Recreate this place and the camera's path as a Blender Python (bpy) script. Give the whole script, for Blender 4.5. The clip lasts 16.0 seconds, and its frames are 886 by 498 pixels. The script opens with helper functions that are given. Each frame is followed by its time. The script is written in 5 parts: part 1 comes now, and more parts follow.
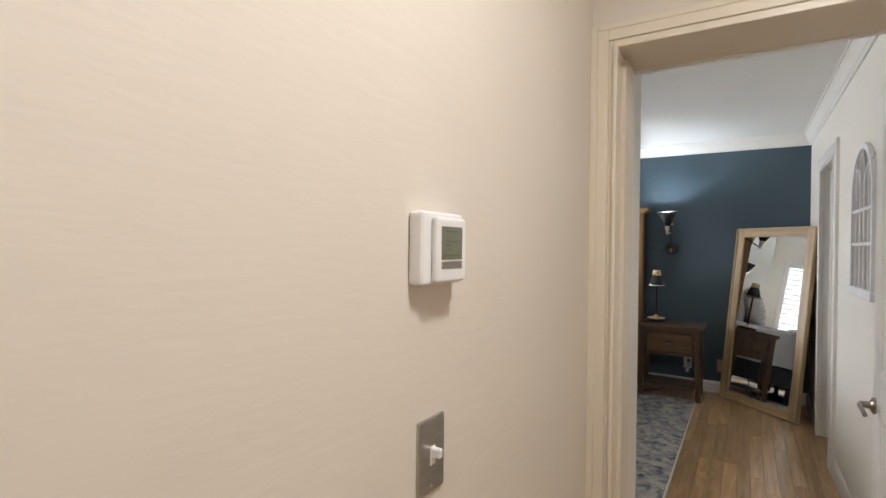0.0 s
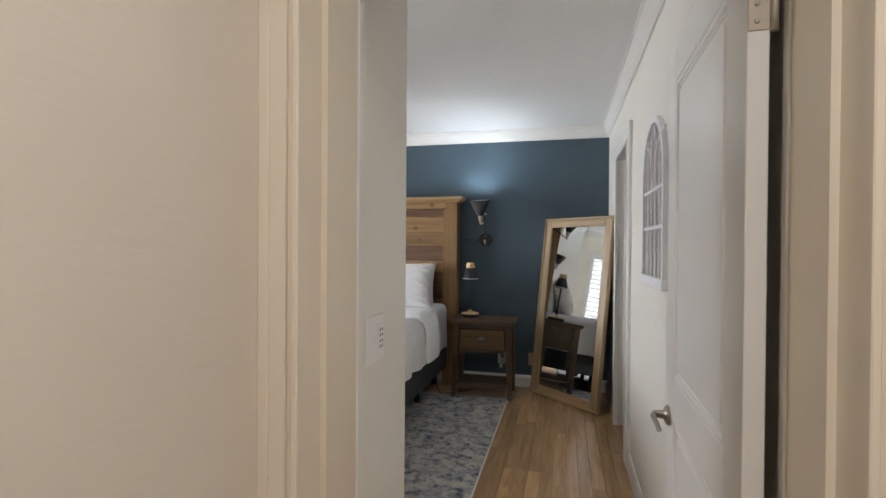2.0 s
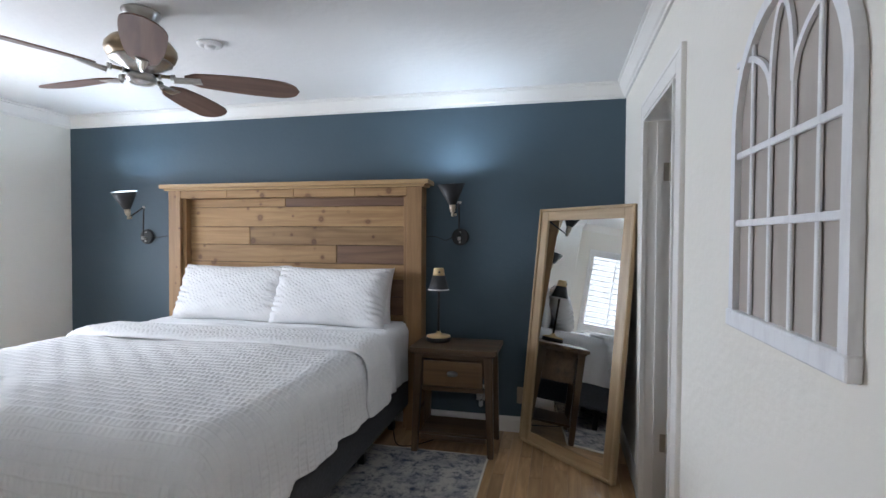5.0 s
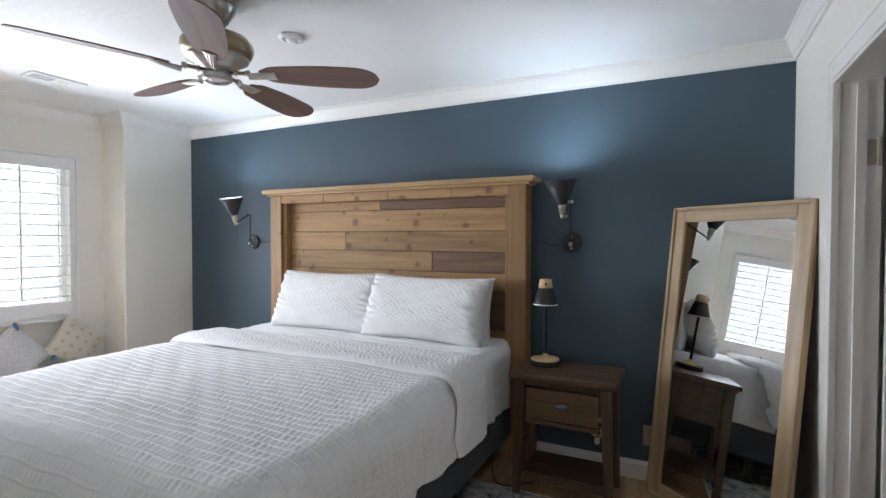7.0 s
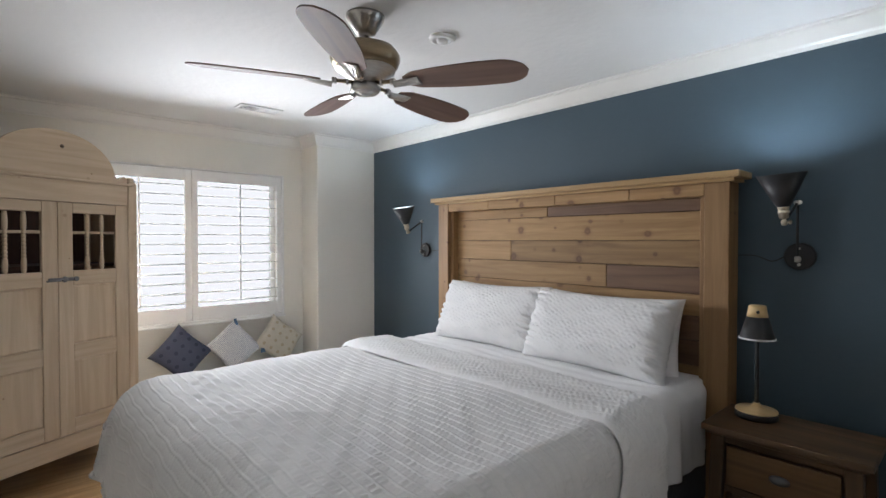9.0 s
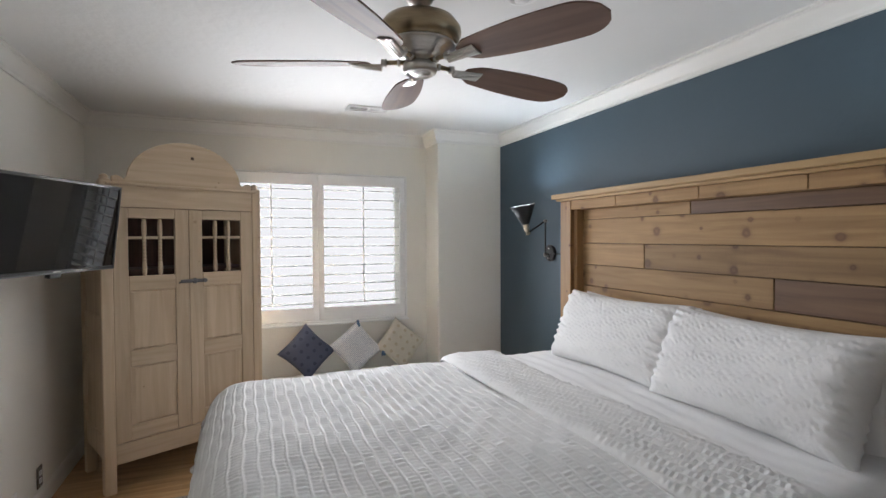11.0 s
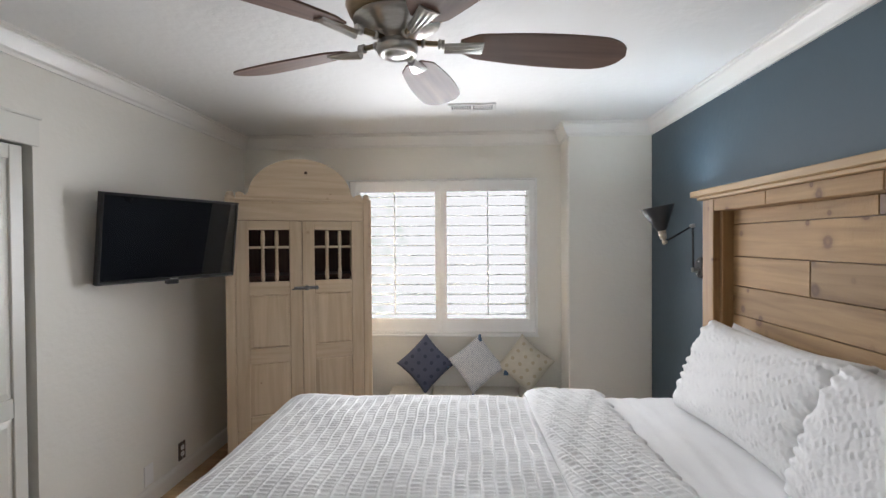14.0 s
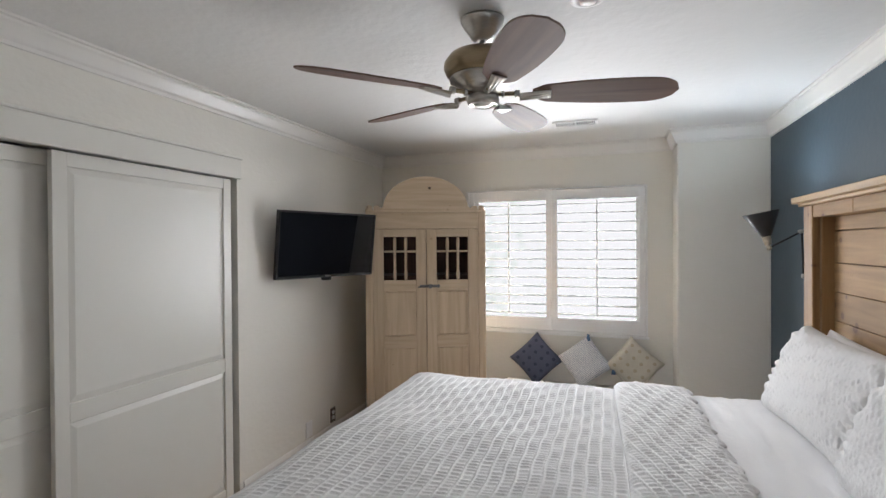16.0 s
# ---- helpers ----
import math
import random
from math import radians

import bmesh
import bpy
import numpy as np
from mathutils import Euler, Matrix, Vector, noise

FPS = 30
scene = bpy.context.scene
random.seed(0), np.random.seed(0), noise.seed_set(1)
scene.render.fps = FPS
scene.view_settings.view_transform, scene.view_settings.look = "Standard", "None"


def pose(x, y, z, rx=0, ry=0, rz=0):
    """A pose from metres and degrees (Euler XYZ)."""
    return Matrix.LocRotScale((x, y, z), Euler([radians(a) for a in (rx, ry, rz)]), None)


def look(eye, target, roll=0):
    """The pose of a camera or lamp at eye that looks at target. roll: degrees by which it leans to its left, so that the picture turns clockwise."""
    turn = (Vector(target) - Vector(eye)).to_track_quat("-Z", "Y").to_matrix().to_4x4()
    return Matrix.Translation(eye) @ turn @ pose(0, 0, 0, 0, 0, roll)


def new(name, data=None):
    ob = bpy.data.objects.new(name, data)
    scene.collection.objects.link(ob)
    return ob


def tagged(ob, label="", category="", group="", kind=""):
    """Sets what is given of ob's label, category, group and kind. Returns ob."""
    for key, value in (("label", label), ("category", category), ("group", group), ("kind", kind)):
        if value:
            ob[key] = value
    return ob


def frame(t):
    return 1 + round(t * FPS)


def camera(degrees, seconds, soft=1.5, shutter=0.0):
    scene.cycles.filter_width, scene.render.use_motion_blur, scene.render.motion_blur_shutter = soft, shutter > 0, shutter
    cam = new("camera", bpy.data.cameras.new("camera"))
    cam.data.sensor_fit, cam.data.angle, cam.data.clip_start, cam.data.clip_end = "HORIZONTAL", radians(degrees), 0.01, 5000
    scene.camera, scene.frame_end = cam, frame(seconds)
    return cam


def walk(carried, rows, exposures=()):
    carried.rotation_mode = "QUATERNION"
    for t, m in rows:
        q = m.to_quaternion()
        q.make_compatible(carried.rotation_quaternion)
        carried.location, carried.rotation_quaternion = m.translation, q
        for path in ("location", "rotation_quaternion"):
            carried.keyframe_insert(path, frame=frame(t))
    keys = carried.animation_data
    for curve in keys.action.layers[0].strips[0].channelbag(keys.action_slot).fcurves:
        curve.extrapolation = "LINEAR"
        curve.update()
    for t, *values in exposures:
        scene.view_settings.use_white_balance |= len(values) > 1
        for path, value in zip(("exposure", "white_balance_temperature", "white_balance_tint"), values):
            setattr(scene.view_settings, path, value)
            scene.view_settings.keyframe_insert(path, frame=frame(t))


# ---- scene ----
cam = camera(84.0, 16.0)
PATH = [
    (0, (0.059, -0.016, 1.39), (-0.992, 1.686, 1.379), 0.7),
    (0.5, (0.09, 0.159, 1.387), (-0.777, 1.962, 1.373), 0.8),
    (1, (0.126, 0.308, 1.369), (-0.59, 2.175, 1.358), 0.7),
    (1.5, (0.152, 0.49, 1.344), (-0.425, 2.405, 1.332), 0.7),
    (2, (0.152, 0.728, 1.344), (-0.328, 2.67, 1.327), 0.4),
    (2.5, (0.141, 0.938, 1.343), (-0.277, 2.893, 1.326), 0.4),
    (3, (0.122, 1.163, 1.343), (-0.267, 3.124, 1.325), 0.4),
    (5.5, (0.069, 2.071, 1.39), (-0.431, 4.007, 1.343), 0.2),
    (6, (0.041, 2.195, 1.385), (-0.542, 4.108, 1.345), 0.1),
    (6.5, (0.053, 2.294, 1.409), (-0.674, 4.157, 1.361), 0.1),
    (7, (0.046, 2.364, 1.419), (-0.843, 4.156, 1.375), 0.1),
    (7.5, (0.056, 2.446, 1.431), (-1.002, 4.143, 1.391), 0.1),
    (8, (0.062, 2.523, 1.44), (-1.155, 4.11, 1.405), 0.1),
    (8.5, (0.042, 2.605, 1.46), (-1.32, 4.069, 1.423), -0.0),
    (9, (0.011, 2.707, 1.47), (-1.484, 4.035, 1.434), 0.0),
    (9.5, (-0.022, 2.802, 1.476), (-1.625, 3.997, 1.439), -0.1),
    (10, (-0.038, 2.944, 1.492), (-1.745, 3.985, 1.451), -0.2),
    (12.5, (-0.272, 3.724, 1.519), (-2.239, 4.086, 1.481), -0.3),
    (13, (-0.321, 3.807, 1.504), (-2.305, 4.058, 1.477), -0.3),
    (13.5, (-0.342, 3.908, 1.52), (-2.339, 4.015, 1.491), -0.3),
    (14, (-0.346, 4.1, 1.55), (-2.342, 3.988, 1.519), -0.4),
    (14.5, (-0.269, 4.166, 1.555), (-2.251, 3.895, 1.529), -0.6),
    (15, (-0.177, 4.236, 1.548), (-2.135, 3.83, 1.535), -0.4),
    (15.5, (-0.081, 4.304, 1.566), (-2.012, 3.787, 1.547), -0.4),
    (16, (0.046, 4.352, 1.565), (-1.847, 3.707, 1.55), -0.4),
]
EXPOSURES = [(0.0, 2.32, 6350, 11), (3.0, 2.22, 6060, 11), (5.5, 2.24, 5680, 11), (6.5, 2.24, 5800, 11), (8.0, 2.02, 5950, 11), (10.0, 1.80, 6200, 11.5), (12.5, 1.84, 6220, 11.5), (16.0, 1.86, 6250, 11.5)]
walk(cam, [(t, look(eye, target, roll)) for t, eye, target, roll in PATH], EXPOSURES)

# ---- world and light ----
world = bpy.data.worlds.new("overcast")
world.use_nodes = True
scene.world = world
_n = world.node_tree.nodes
_sky = _n.new("ShaderNodeTexSky")
_sky.sky_type = 'NISHITA'
_sky.sun_disc = False
_sky.sun_elevation = radians(48)
_sky.sun_rotation = radians(100)
world.node_tree.links.new(_sky.outputs[0], _n["Background"].inputs[0])
_n["Background"].inputs[1].default_value = 0.12

SKY_GLOW = 7.5       # overcast sky high above the window
HAZE_GLOW = 4.1      # pale trees and haze level with the window
BULB_WATTS = 2.3     # each wall sconce
WINDOW_WATTS = 11.6   # area lamp added room-side of the shutters, standing in for window daylight
HALL_WATTS = 3.2     # the warm ceiling lamp of the hall

sun = new("sun", bpy.data.lights.new("sun", 'SUN'))
sun.data.energy = 1.0
sun.data.angle = radians(30)
sun.data.color = (1.0, 0.96, 0.9)
sun.matrix_basis = look((-6, 1, 8), (-4.4, 3.8, 1.5))


def lamp_point(name, place, watts, colour, radius):
    ob = new(name, bpy.data.lights.new(name, 'POINT'))
    ob.data.energy, ob.data.color, ob.data.shadow_soft_size = watts, colour, radius
    ob.location = place
    return ob


_hall = new("hall_ceiling_lamp_light", bpy.data.lights.new("hall_ceiling_lamp_light", 'AREA'))
_hall.data.shape, _hall.data.size = 'DISK', 0.28
_hall.data.energy, _hall.data.color = HALL_WATTS, (1.0, 0.96, 0.93)
_hall.matrix_basis = pose(0.34, 0.36, 2.42)

# added lamp in front of the shutters, in place of daylight through the louvres
_day = new("window_daylight_stand_in", bpy.data.lights.new("window_daylight_stand_in", 'AREA'))
_day.data.shape, _day.data.size, _day.data.size_y = 'RECTANGLE', 1.14, 1.40
_day.data.energy, _day.data.color = WINDOW_WATTS, (0.985, 0.99, 1.0)
_day.data.spread = radians(132)
_day.data.cycles.use_multiple_importance_sampling = False
_day.matrix_basis = pose(-4.27, 3.86, 1.435, 0, -84, -3)


# ---- materials ----
def mat(name, col, rough=0.5, metal=0.0, col2=None, scale=6.0, stretch=(1, 1, 1), detail=6.0, bump=0.0,
        bump_scale=80.0, bump_stretch=(1, 1, 1), local=False, rand=0.0, spec=0.5, coat=0.0, rough_var=0.0, lo=0.3, hi=0.7):
    """A painted, metal or cloth surface: two tones mixed by noise at two sizes, and fine relief."""
    m = bpy.data.materials.new(name)
    m.use_nodes = True
    nt = m.node_tree
    N, L = nt.nodes, nt.links
    b = N["Principled BSDF"]
    b.inputs["Roughness"].default_value = rough
    b.inputs["Metallic"].default_value = metal
    b.inputs["Specular IOR Level"].default_value = spec
    b.inputs["Coat Weight"].default_value = coat
    b.inputs["Coat Roughness"].default_value = 0.15
    if local:
        src = N.new("ShaderNodeTexCoord").outputs["Object"]
    else:
        src = N.new("ShaderNodeNewGeometry").outputs["Position"]

    def mapped(st):
        mp = N.new("ShaderNodeMapping")
        mp.inputs["Scale"].default_value = st
        L.new(src, mp.inputs["Vector"])
        if rand:
            info = N.new("ShaderNodeObjectInfo")
            mul = N.new("ShaderNodeMath")
            mul.operation = 'MULTIPLY'
            mul.inputs[1].default_value = 37.0
            L.new(info.outputs["Random"], mul.inputs[0])
            com = N.new("ShaderNodeCombineXYZ")
            for k in range(3):
                L.new(mul.outputs[0], com.inputs[k])
            L.new(com.outputs[0], mp.inputs["Location"])
        return mp.outputs[0]

    n1 = N.new("ShaderNodeTexNoise")
    n1.inputs["Scale"].default_value = scale
    n1.inputs["Detail"].default_value = detail
    L.new(mapped(stretch), n1.inputs["Vector"])
    ramp = N.new("ShaderNodeValToRGB")
    c2 = col2 if col2 else tuple(c * 0.93 for c in col)
    ramp.color_ramp.elements[0].position = lo
    ramp.color_ramp.elements[1].position = hi
    ramp.color_ramp.elements[0].color = (*c2, 1)
    ramp.color_ramp.elements[1].color = (*col, 1)
    L.new(n1.outputs["Fac"], ramp.inputs[0])
    out = ramp.outputs[0]
    if rand:
        info = N.new("ShaderNodeObjectInfo")
        hsv = N.new("ShaderNodeHueSaturation")
        mr = N.new("ShaderNodeMapRange")
        mr.inputs[3].default_value, mr.inputs[4].default_value = 1 - rand, 1 + rand
        L.new(info.outputs["Random"], mr.inputs[0])
        L.new(mr.outputs[0], hsv.inputs["Value"])
        L.new(out, hsv.inputs["Color"])
        out = hsv.outputs[0]
    L.new(out, b.inputs["Base Color"])
    if rough_var:
        mr = N.new("ShaderNodeMapRange")
        mr.inputs[3].default_value, mr.inputs[4].default_value = rough - rough_var, rough + rough_var
        L.new(n1.outputs["Fac"], mr.inputs[0])
        L.new(mr.outputs[0], b.inputs["Roughness"])
    if bump:
        n2 = N.new("ShaderNodeTexNoise")
        n2.inputs["Scale"].default_value = bump_scale
        n2.inputs["Detail"].default_value = 3.0
        L.new(mapped(bump_stretch), n2.inputs["Vector"])
        bp = N.new("ShaderNodeBump")
        bp.inputs["Strength"].default_value = 1.0
        bp.inputs["Distance"].default_value = bump
        L.new(n2.outputs["Fac"], bp.inputs["Height"])
        L.new(bp.outputs[0], b.inputs["Normal"])
    return m


def wood(name, light, dark, along='x', rough=0.5, grain=1.0, knots=0.0, gate=0.4, rand=0.12, coat=0.0, knot_col=(0.10, 0.04, 0.02), bump=0.0006, fuzz=0.0):
    """Sawn timber: long grain streaks, soft growth bands, knots with dark eyes, each board its own shade."""
    m = bpy.data.materials.new(name)
    m.use_nodes = True
    N, L = m.node_tree.nodes, m.node_tree.links
    b = N["Principled BSDF"]
    b.inputs["Roughness"].default_value = rough
    b.inputs["Coat Weight"].default_value = coat
    b.inputs["Coat Roughness"].default_value = 0.2
    tc = N.new("ShaderNodeTexCoord")
    info = N.new("ShaderNodeObjectInfo")
    off = N.new("ShaderNodeVectorMath")
    off.operation = 'SCALE'
    off.inputs[0].default_value = (13.1, 7.7, 21.3)
    L.new(info.outputs["Random"], off.inputs["Scale"])
    add = N.new("ShaderNodeVectorMath")
    L.new(tc.outputs["Object"], add.inputs[0])
    L.new(off.outputs[0], add.inputs[1])
    st = {'x': (1, 14, 14), 'y': (14, 1, 14), 'z': (14, 14, 1)}[along]
    mp = N.new("ShaderNodeMapping")
    mp.inputs["Scale"].default_value = tuple(v * grain for v in st)
    L.new(add.outputs[0], mp.inputs["Vector"])
    n1 = N.new("ShaderNodeTexNoise")
    n1.inputs["Scale"].default_value = 2.2
    n1.inputs["Detail"].default_value = 8
    n1.inputs["Distortion"].default_value = 0.6
    L.new(mp.outputs[0], n1.inputs["Vector"])
    ramp = N.new("ShaderNodeValToRGB")
    e = ramp.color_ramp.elements
    e[0].position, e[1].position = 0.33, 0.68
    e[0].color, e[1].color = (*dark, 1), (*light, 1)
    L.new(n1.outputs["Fac"], ramp.inputs[0])
    out = ramp.outputs[0]
    if knots:
        sp = N.new("ShaderNodeSeparateXYZ")
        L.new(add.outputs[0], sp.inputs[0])
        cb = N.new("ShaderNodeCombineXYZ")
        L.new(sp.outputs["X"], cb.inputs[0])
        L.new(sp.outputs["Z"], cb.inputs[1])
        vo = N.new("ShaderNodeTexVoronoi")
        vo.voronoi_dimensions = '2D'
        vo.inputs["Scale"].default_value = 7.5
        L.new(cb.outputs[0], vo.inputs["Vector"])
        kr = N.new("ShaderNodeValToRGB")
        k = kr.color_ramp.elements
        k[0].position, k[1].position = knots * 0.25, knots * 2.2
        k[0].color, k[1].color = (0.72, 0.72, 0.72, 1), (0, 0, 0, 1)
        for place, shade in ((0.62, 0.95), (0.85, 0.75), (1.05, 0.32), (1.5, 0.12)):
            k2 = k.new(knots * place)
            k2.color = (shade, shade, shade, 1)
        wob = N.new("ShaderNodeMath")
        wob.operation = 'MULTIPLY_ADD'
        wob.inputs[1].default_value = 0.16
        L.new(n1.outputs["Fac"], wob.inputs[0])
        L.new(vo.outputs["Distance"], wob.inputs[2])
        less = N.new("ShaderNodeMath")
        less.operation = 'SUBTRACT'
        less.inputs[1].default_value = 0.08
        L.new(wob.outputs[0], less.inputs[0])
        pick = N.new("ShaderNodeSeparateColor")
        L.new(vo.outputs["Color"], pick.inputs[0])
        girth = N.new("ShaderNodeMapRange")
        girth.inputs[3].default_value, girth.inputs[4].default_value = 2.3, 0.75
        L.new(pick.outputs[1], girth.inputs[0])
        sized = N.new("ShaderNodeMath")
        sized.operation = 'MULTIPLY'
        L.new(less.outputs[0], sized.inputs[0])
        L.new(girth.outputs[0], sized.inputs[1])
        L.new(sized.outputs[0], kr.inputs[0])
        some = N.new("ShaderNodeMapRange")
        some.inputs[1].default_value, some.inputs[2].default_value = gate, gate + 0.25
        L.new(pick.outputs[0], some.inputs[0])
        both = N.new("ShaderNodeMath")
        both.operation = 'MULTIPLY'
        L.new(kr.outputs[0], both.inputs[0])
        L.new(some.outputs[0], both.inputs[1])
        mx = N.new("ShaderNodeMix")
        mx.data_type = 'RGBA'
        L.new(both.outputs[0], mx.inputs[0])
        L.new(out, mx.inputs[6])
        mx.inputs[7].default_value = (*knot_col, 1)
        out = mx.outputs[2]
    hsv = N.new("ShaderNodeHueSaturation")
    mr = N.new("ShaderNodeMapRange")
    mr.inputs[3].default_value, mr.inputs[4].default_value = 1 - rand, 1 + rand
    L.new(info.outputs["Random"], mr.inputs[0])
    L.new(mr.outputs[0], hsv.inputs["Value"])
    L.new(out, hsv.inputs["Color"])
    L.new(hsv.outputs[0], b.inputs["Base Color"])
    bp = N.new("ShaderNodeBump")
    bp.inputs["Distance"].default_value = bump
    L.new(n1.outputs["Fac"], bp.inputs["Height"])
    normal = bp.outputs[0]
    if fuzz:
        saw = N.new("ShaderNodeTexNoise")
        saw.inputs["Scale"].default_value = 55
        saw.inputs["Detail"].default_value = 5
        saw.inputs["Roughness"].default_value = 0.65
        sm = N.new("ShaderNodeMapping")
        sm.inputs["Scale"].default_value = (1.6, 1.0, 0.7)
        L.new(add.outputs[0], sm.inputs["Vector"])
        L.new(sm.outputs[0], saw.inputs["Vector"])
        bp2 = N.new("ShaderNodeBump")
        bp2.inputs["Distance"].default_value = fuzz
        L.new(saw.outputs["Fac"], bp2.inputs["Height"])
        L.new(normal, bp2.inputs["Normal"])
        normal = bp2.outputs[0]
    L.new(normal, b.inputs["Normal"])
    return m


def glow(name, col, strength):
    m = bpy.data.materials.new(name)
    m.use_nodes = True
    b = m.node_tree.nodes["Principled BSDF"]
    b.inputs["Base Color"].default_value = (*col, 1)
    b.inputs["Emission Color"].default_value = (*col, 1)
    b.inputs["Emission Strength"].default_value = strength
    return m


WALL = mat("warm_white_wall_paint", (0.82, 0.795, 0.73), 0.6, col2=(0.795, 0.77, 0.705), scale=1.5, bump=0.0016, bump_scale=26.0, bump_stretch=(1, 1, 1.5))
HALLWALL = mat("cream_hall_wall_paint", (0.78, 0.72, 0.63), 0.6, col2=(0.75, 0.69, 0.60), scale=1.5, bump=0.0006, bump_scale=34.0, bump_stretch=(1, 0.42, 1.9))
BLUE = mat("navy_blue_wall_paint", (0.063, 0.097, 0.124), 0.55, col2=(0.056, 0.087, 0.112), scale=1.2, bump=0.0014, bump_scale=30.0, spec=0.4)
CEIL = mat("white_ceiling_paint", (0.79, 0.785, 0.77), 0.75, col2=(0.76, 0.755, 0.74), scale=1.3, bump=0.003, bump_scale=22.0)
TRIM = mat("white_semigloss_trim", (0.82, 0.80, 0.765), 0.32, col2=(0.79, 0.77, 0.73), scale=3.0, bump=0.0003, bump_scale=60)
HTRIM = mat("cream_door_trim", (0.80, 0.722, 0.595), 0.36, col2=(0.77, 0.69, 0.56), scale=3.0, bump=0.0003, bump_scale=60)
CLOSET = mat("ivory_closet_door_paint", (0.77, 0.755, 0.70), 0.35, col2=(0.75, 0.735, 0.68), scale=2.0, bump=0.0003, bump_scale=9)
SHUTTER = mat("white_shutter_lacquer", (0.84, 0.84, 0.83), 0.35, col2=(0.81, 0.81, 0.80), scale=4)
DARKROOM = mat("dim_side_room_paint", (0.76, 0.74, 0.70), 0.7)
OAK = wood("honey_oak_strip", (0.57, 0.370, 0.185), (0.38, 0.225, 0.102), 'y', 0.30, 1.0, rand=0.22, coat=0.25, bump=0.0003)
CEDAR = wood("rough_cedar", (0.36, 0.222, 0.097), (0.225, 0.127, 0.052), 'x', 0.7, 0.8, knots=0.16, gate=0.15, bump=0.0018, rand=0.20, knot_col=(0.125, 0.060, 0.028), fuzz=0.0018)
CEDARV = wood("cedar_post", (0.32, 0.187, 0.080), (0.22, 0.122, 0.050), 'z', 0.6, 0.8, knots=0.07, rand=0.08)
CEDARP = wood("pale_cedar_cap", (0.47, 0.315, 0.145), (0.36, 0.225, 0.098), 'x', 0.55, 0.8, rand=0.05)
REDCEDAR = wood("dark_red_cedar", (0.190, 0.105, 0.056), (0.115, 0.060, 0.033), 'x', 0.6, 0.9, rand=0.12)
WALNUT = wood("dark_walnut_stain", (0.130, 0.078, 0.038), (0.056, 0.033, 0.017), 'x', 0.38, 0.7, rand=0.08, coat=0.2)
WALNUTV = wood("dark_walnut_leg", (0.130, 0.078, 0.038), (0.060, 0.036, 0.018), 'z', 0.38, 0.7, rand=0.08, coat=0.2)
DRAWER = wood("brown_drawer_front", (0.165, 0.095, 0.040), (0.072, 0.040, 0.018), 'x', 0.36, 0.6, rand=0.02, coat=0.25)
PINE = wood("limed_pine", (0.62, 0.49, 0.345), (0.50, 0.375, 0.245), 'z', 0.55, 0.7, knots=0.045, gate=0.7, rand=0.05, knot_col=(0.24, 0.14, 0.07))
PINEX = wood("limed_pine_rail", (0.63, 0.50, 0.355), (0.50, 0.375, 0.245), 'x', 0.55, 0.7, knots=0.045, gate=0.7, rand=0.05, knot_col=(0.24, 0.14, 0.07))
ASH = wood("limed_ash_mirror_frame", (0.50, 0.365, 0.205), (0.36, 0.25, 0.13), 'z', 0.42, 0.8, rand=0.06)
ASHX = wood("limed_ash_mirror_rail", (0.50, 0.365, 0.205), (0.36, 0.25, 0.13), 'x', 0.42, 0.8, rand=0.06)
BEECH = wood("pale_beech", (0.72, 0.53, 0.27), (0.60, 0.41, 0.19), 'x', 0.45, 1.0, rand=0.03)
BLADE = wood("walnut_fan_blade", (0.185, 0.105, 0.075), (0.11, 0.06, 0.043), 'x', 0.62, 0.7, rand=0.05)
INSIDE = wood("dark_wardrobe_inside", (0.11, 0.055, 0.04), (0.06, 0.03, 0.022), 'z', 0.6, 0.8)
NICKEL = mat("brushed_nickel", (0.56, 0.54, 0.51), 0.28, 1.0, col2=(0.47, 0.45, 0.42), scale=30, stretch=(1, 1, 12), local=True)
SOCKET = mat("aged_nickel_socket", (0.62, 0.56, 0.45), 0.34, 1.0, col2=(0.40, 0.34, 0.25), scale=60, local=True)
BRONZE = mat("bronze_tinted_nickel", (0.34, 0.27, 0.18), 0.30, 1.0, col2=(0.29, 0.23, 0.15), scale=20, stretch=(1, 1, 14), local=True)
IRON = mat("grey_iron", (0.20, 0.20, 0.205), 0.45, 0.9, local=True, scale=40)
BLACK = mat("satin_black_metal", (0.018, 0.018, 0.02), 0.48, col2=(0.013, 0.013, 0.014), local=True, scale=30)
PLASTICBLACK = mat("black_plastic", (0.012, 0.012, 0.013), 0.28, local=True, scale=30)
SCREEN = mat("dark_glass_screen", (0.006, 0.006, 0.008), 0.0, local=True, scale=10, spec=0.5)
WHITEIN = mat("white_enamel", (0.85, 0.85, 0.85), 0.4, local=True)
PLATE = mat("white_plastic_plate", (0.88, 0.875, 0.86), 0.35, local=True)
TANPLATE = mat("tan_plastic_plate", (0.42, 0.33, 0.24), 0.4, local=True)
BROWNPLATE = mat("bronze_outlet_plate", (0.13, 0.10, 0.08), 0.4, 0.6, local=True)
BUTTON = mat("grey_rubber_button", (0.36, 0.35, 0.34), 0.5, local=True)
LCD = mat("grey_green_display", (0.20, 0.21, 0.145), 0.22, local=True, scale=20)
INK = mat("dark_display_marks", (0.06, 0.065, 0.05), 0.4, local=True)
LINEN = mat("white_cotton_sheet", (0.76, 0.755, 0.755), 0.85, col2=(0.73, 0.725, 0.73), scale=5, bump=0.006, bump_scale=7.0, bump_stretch=(1, 2.6, 1), spec=0.2)
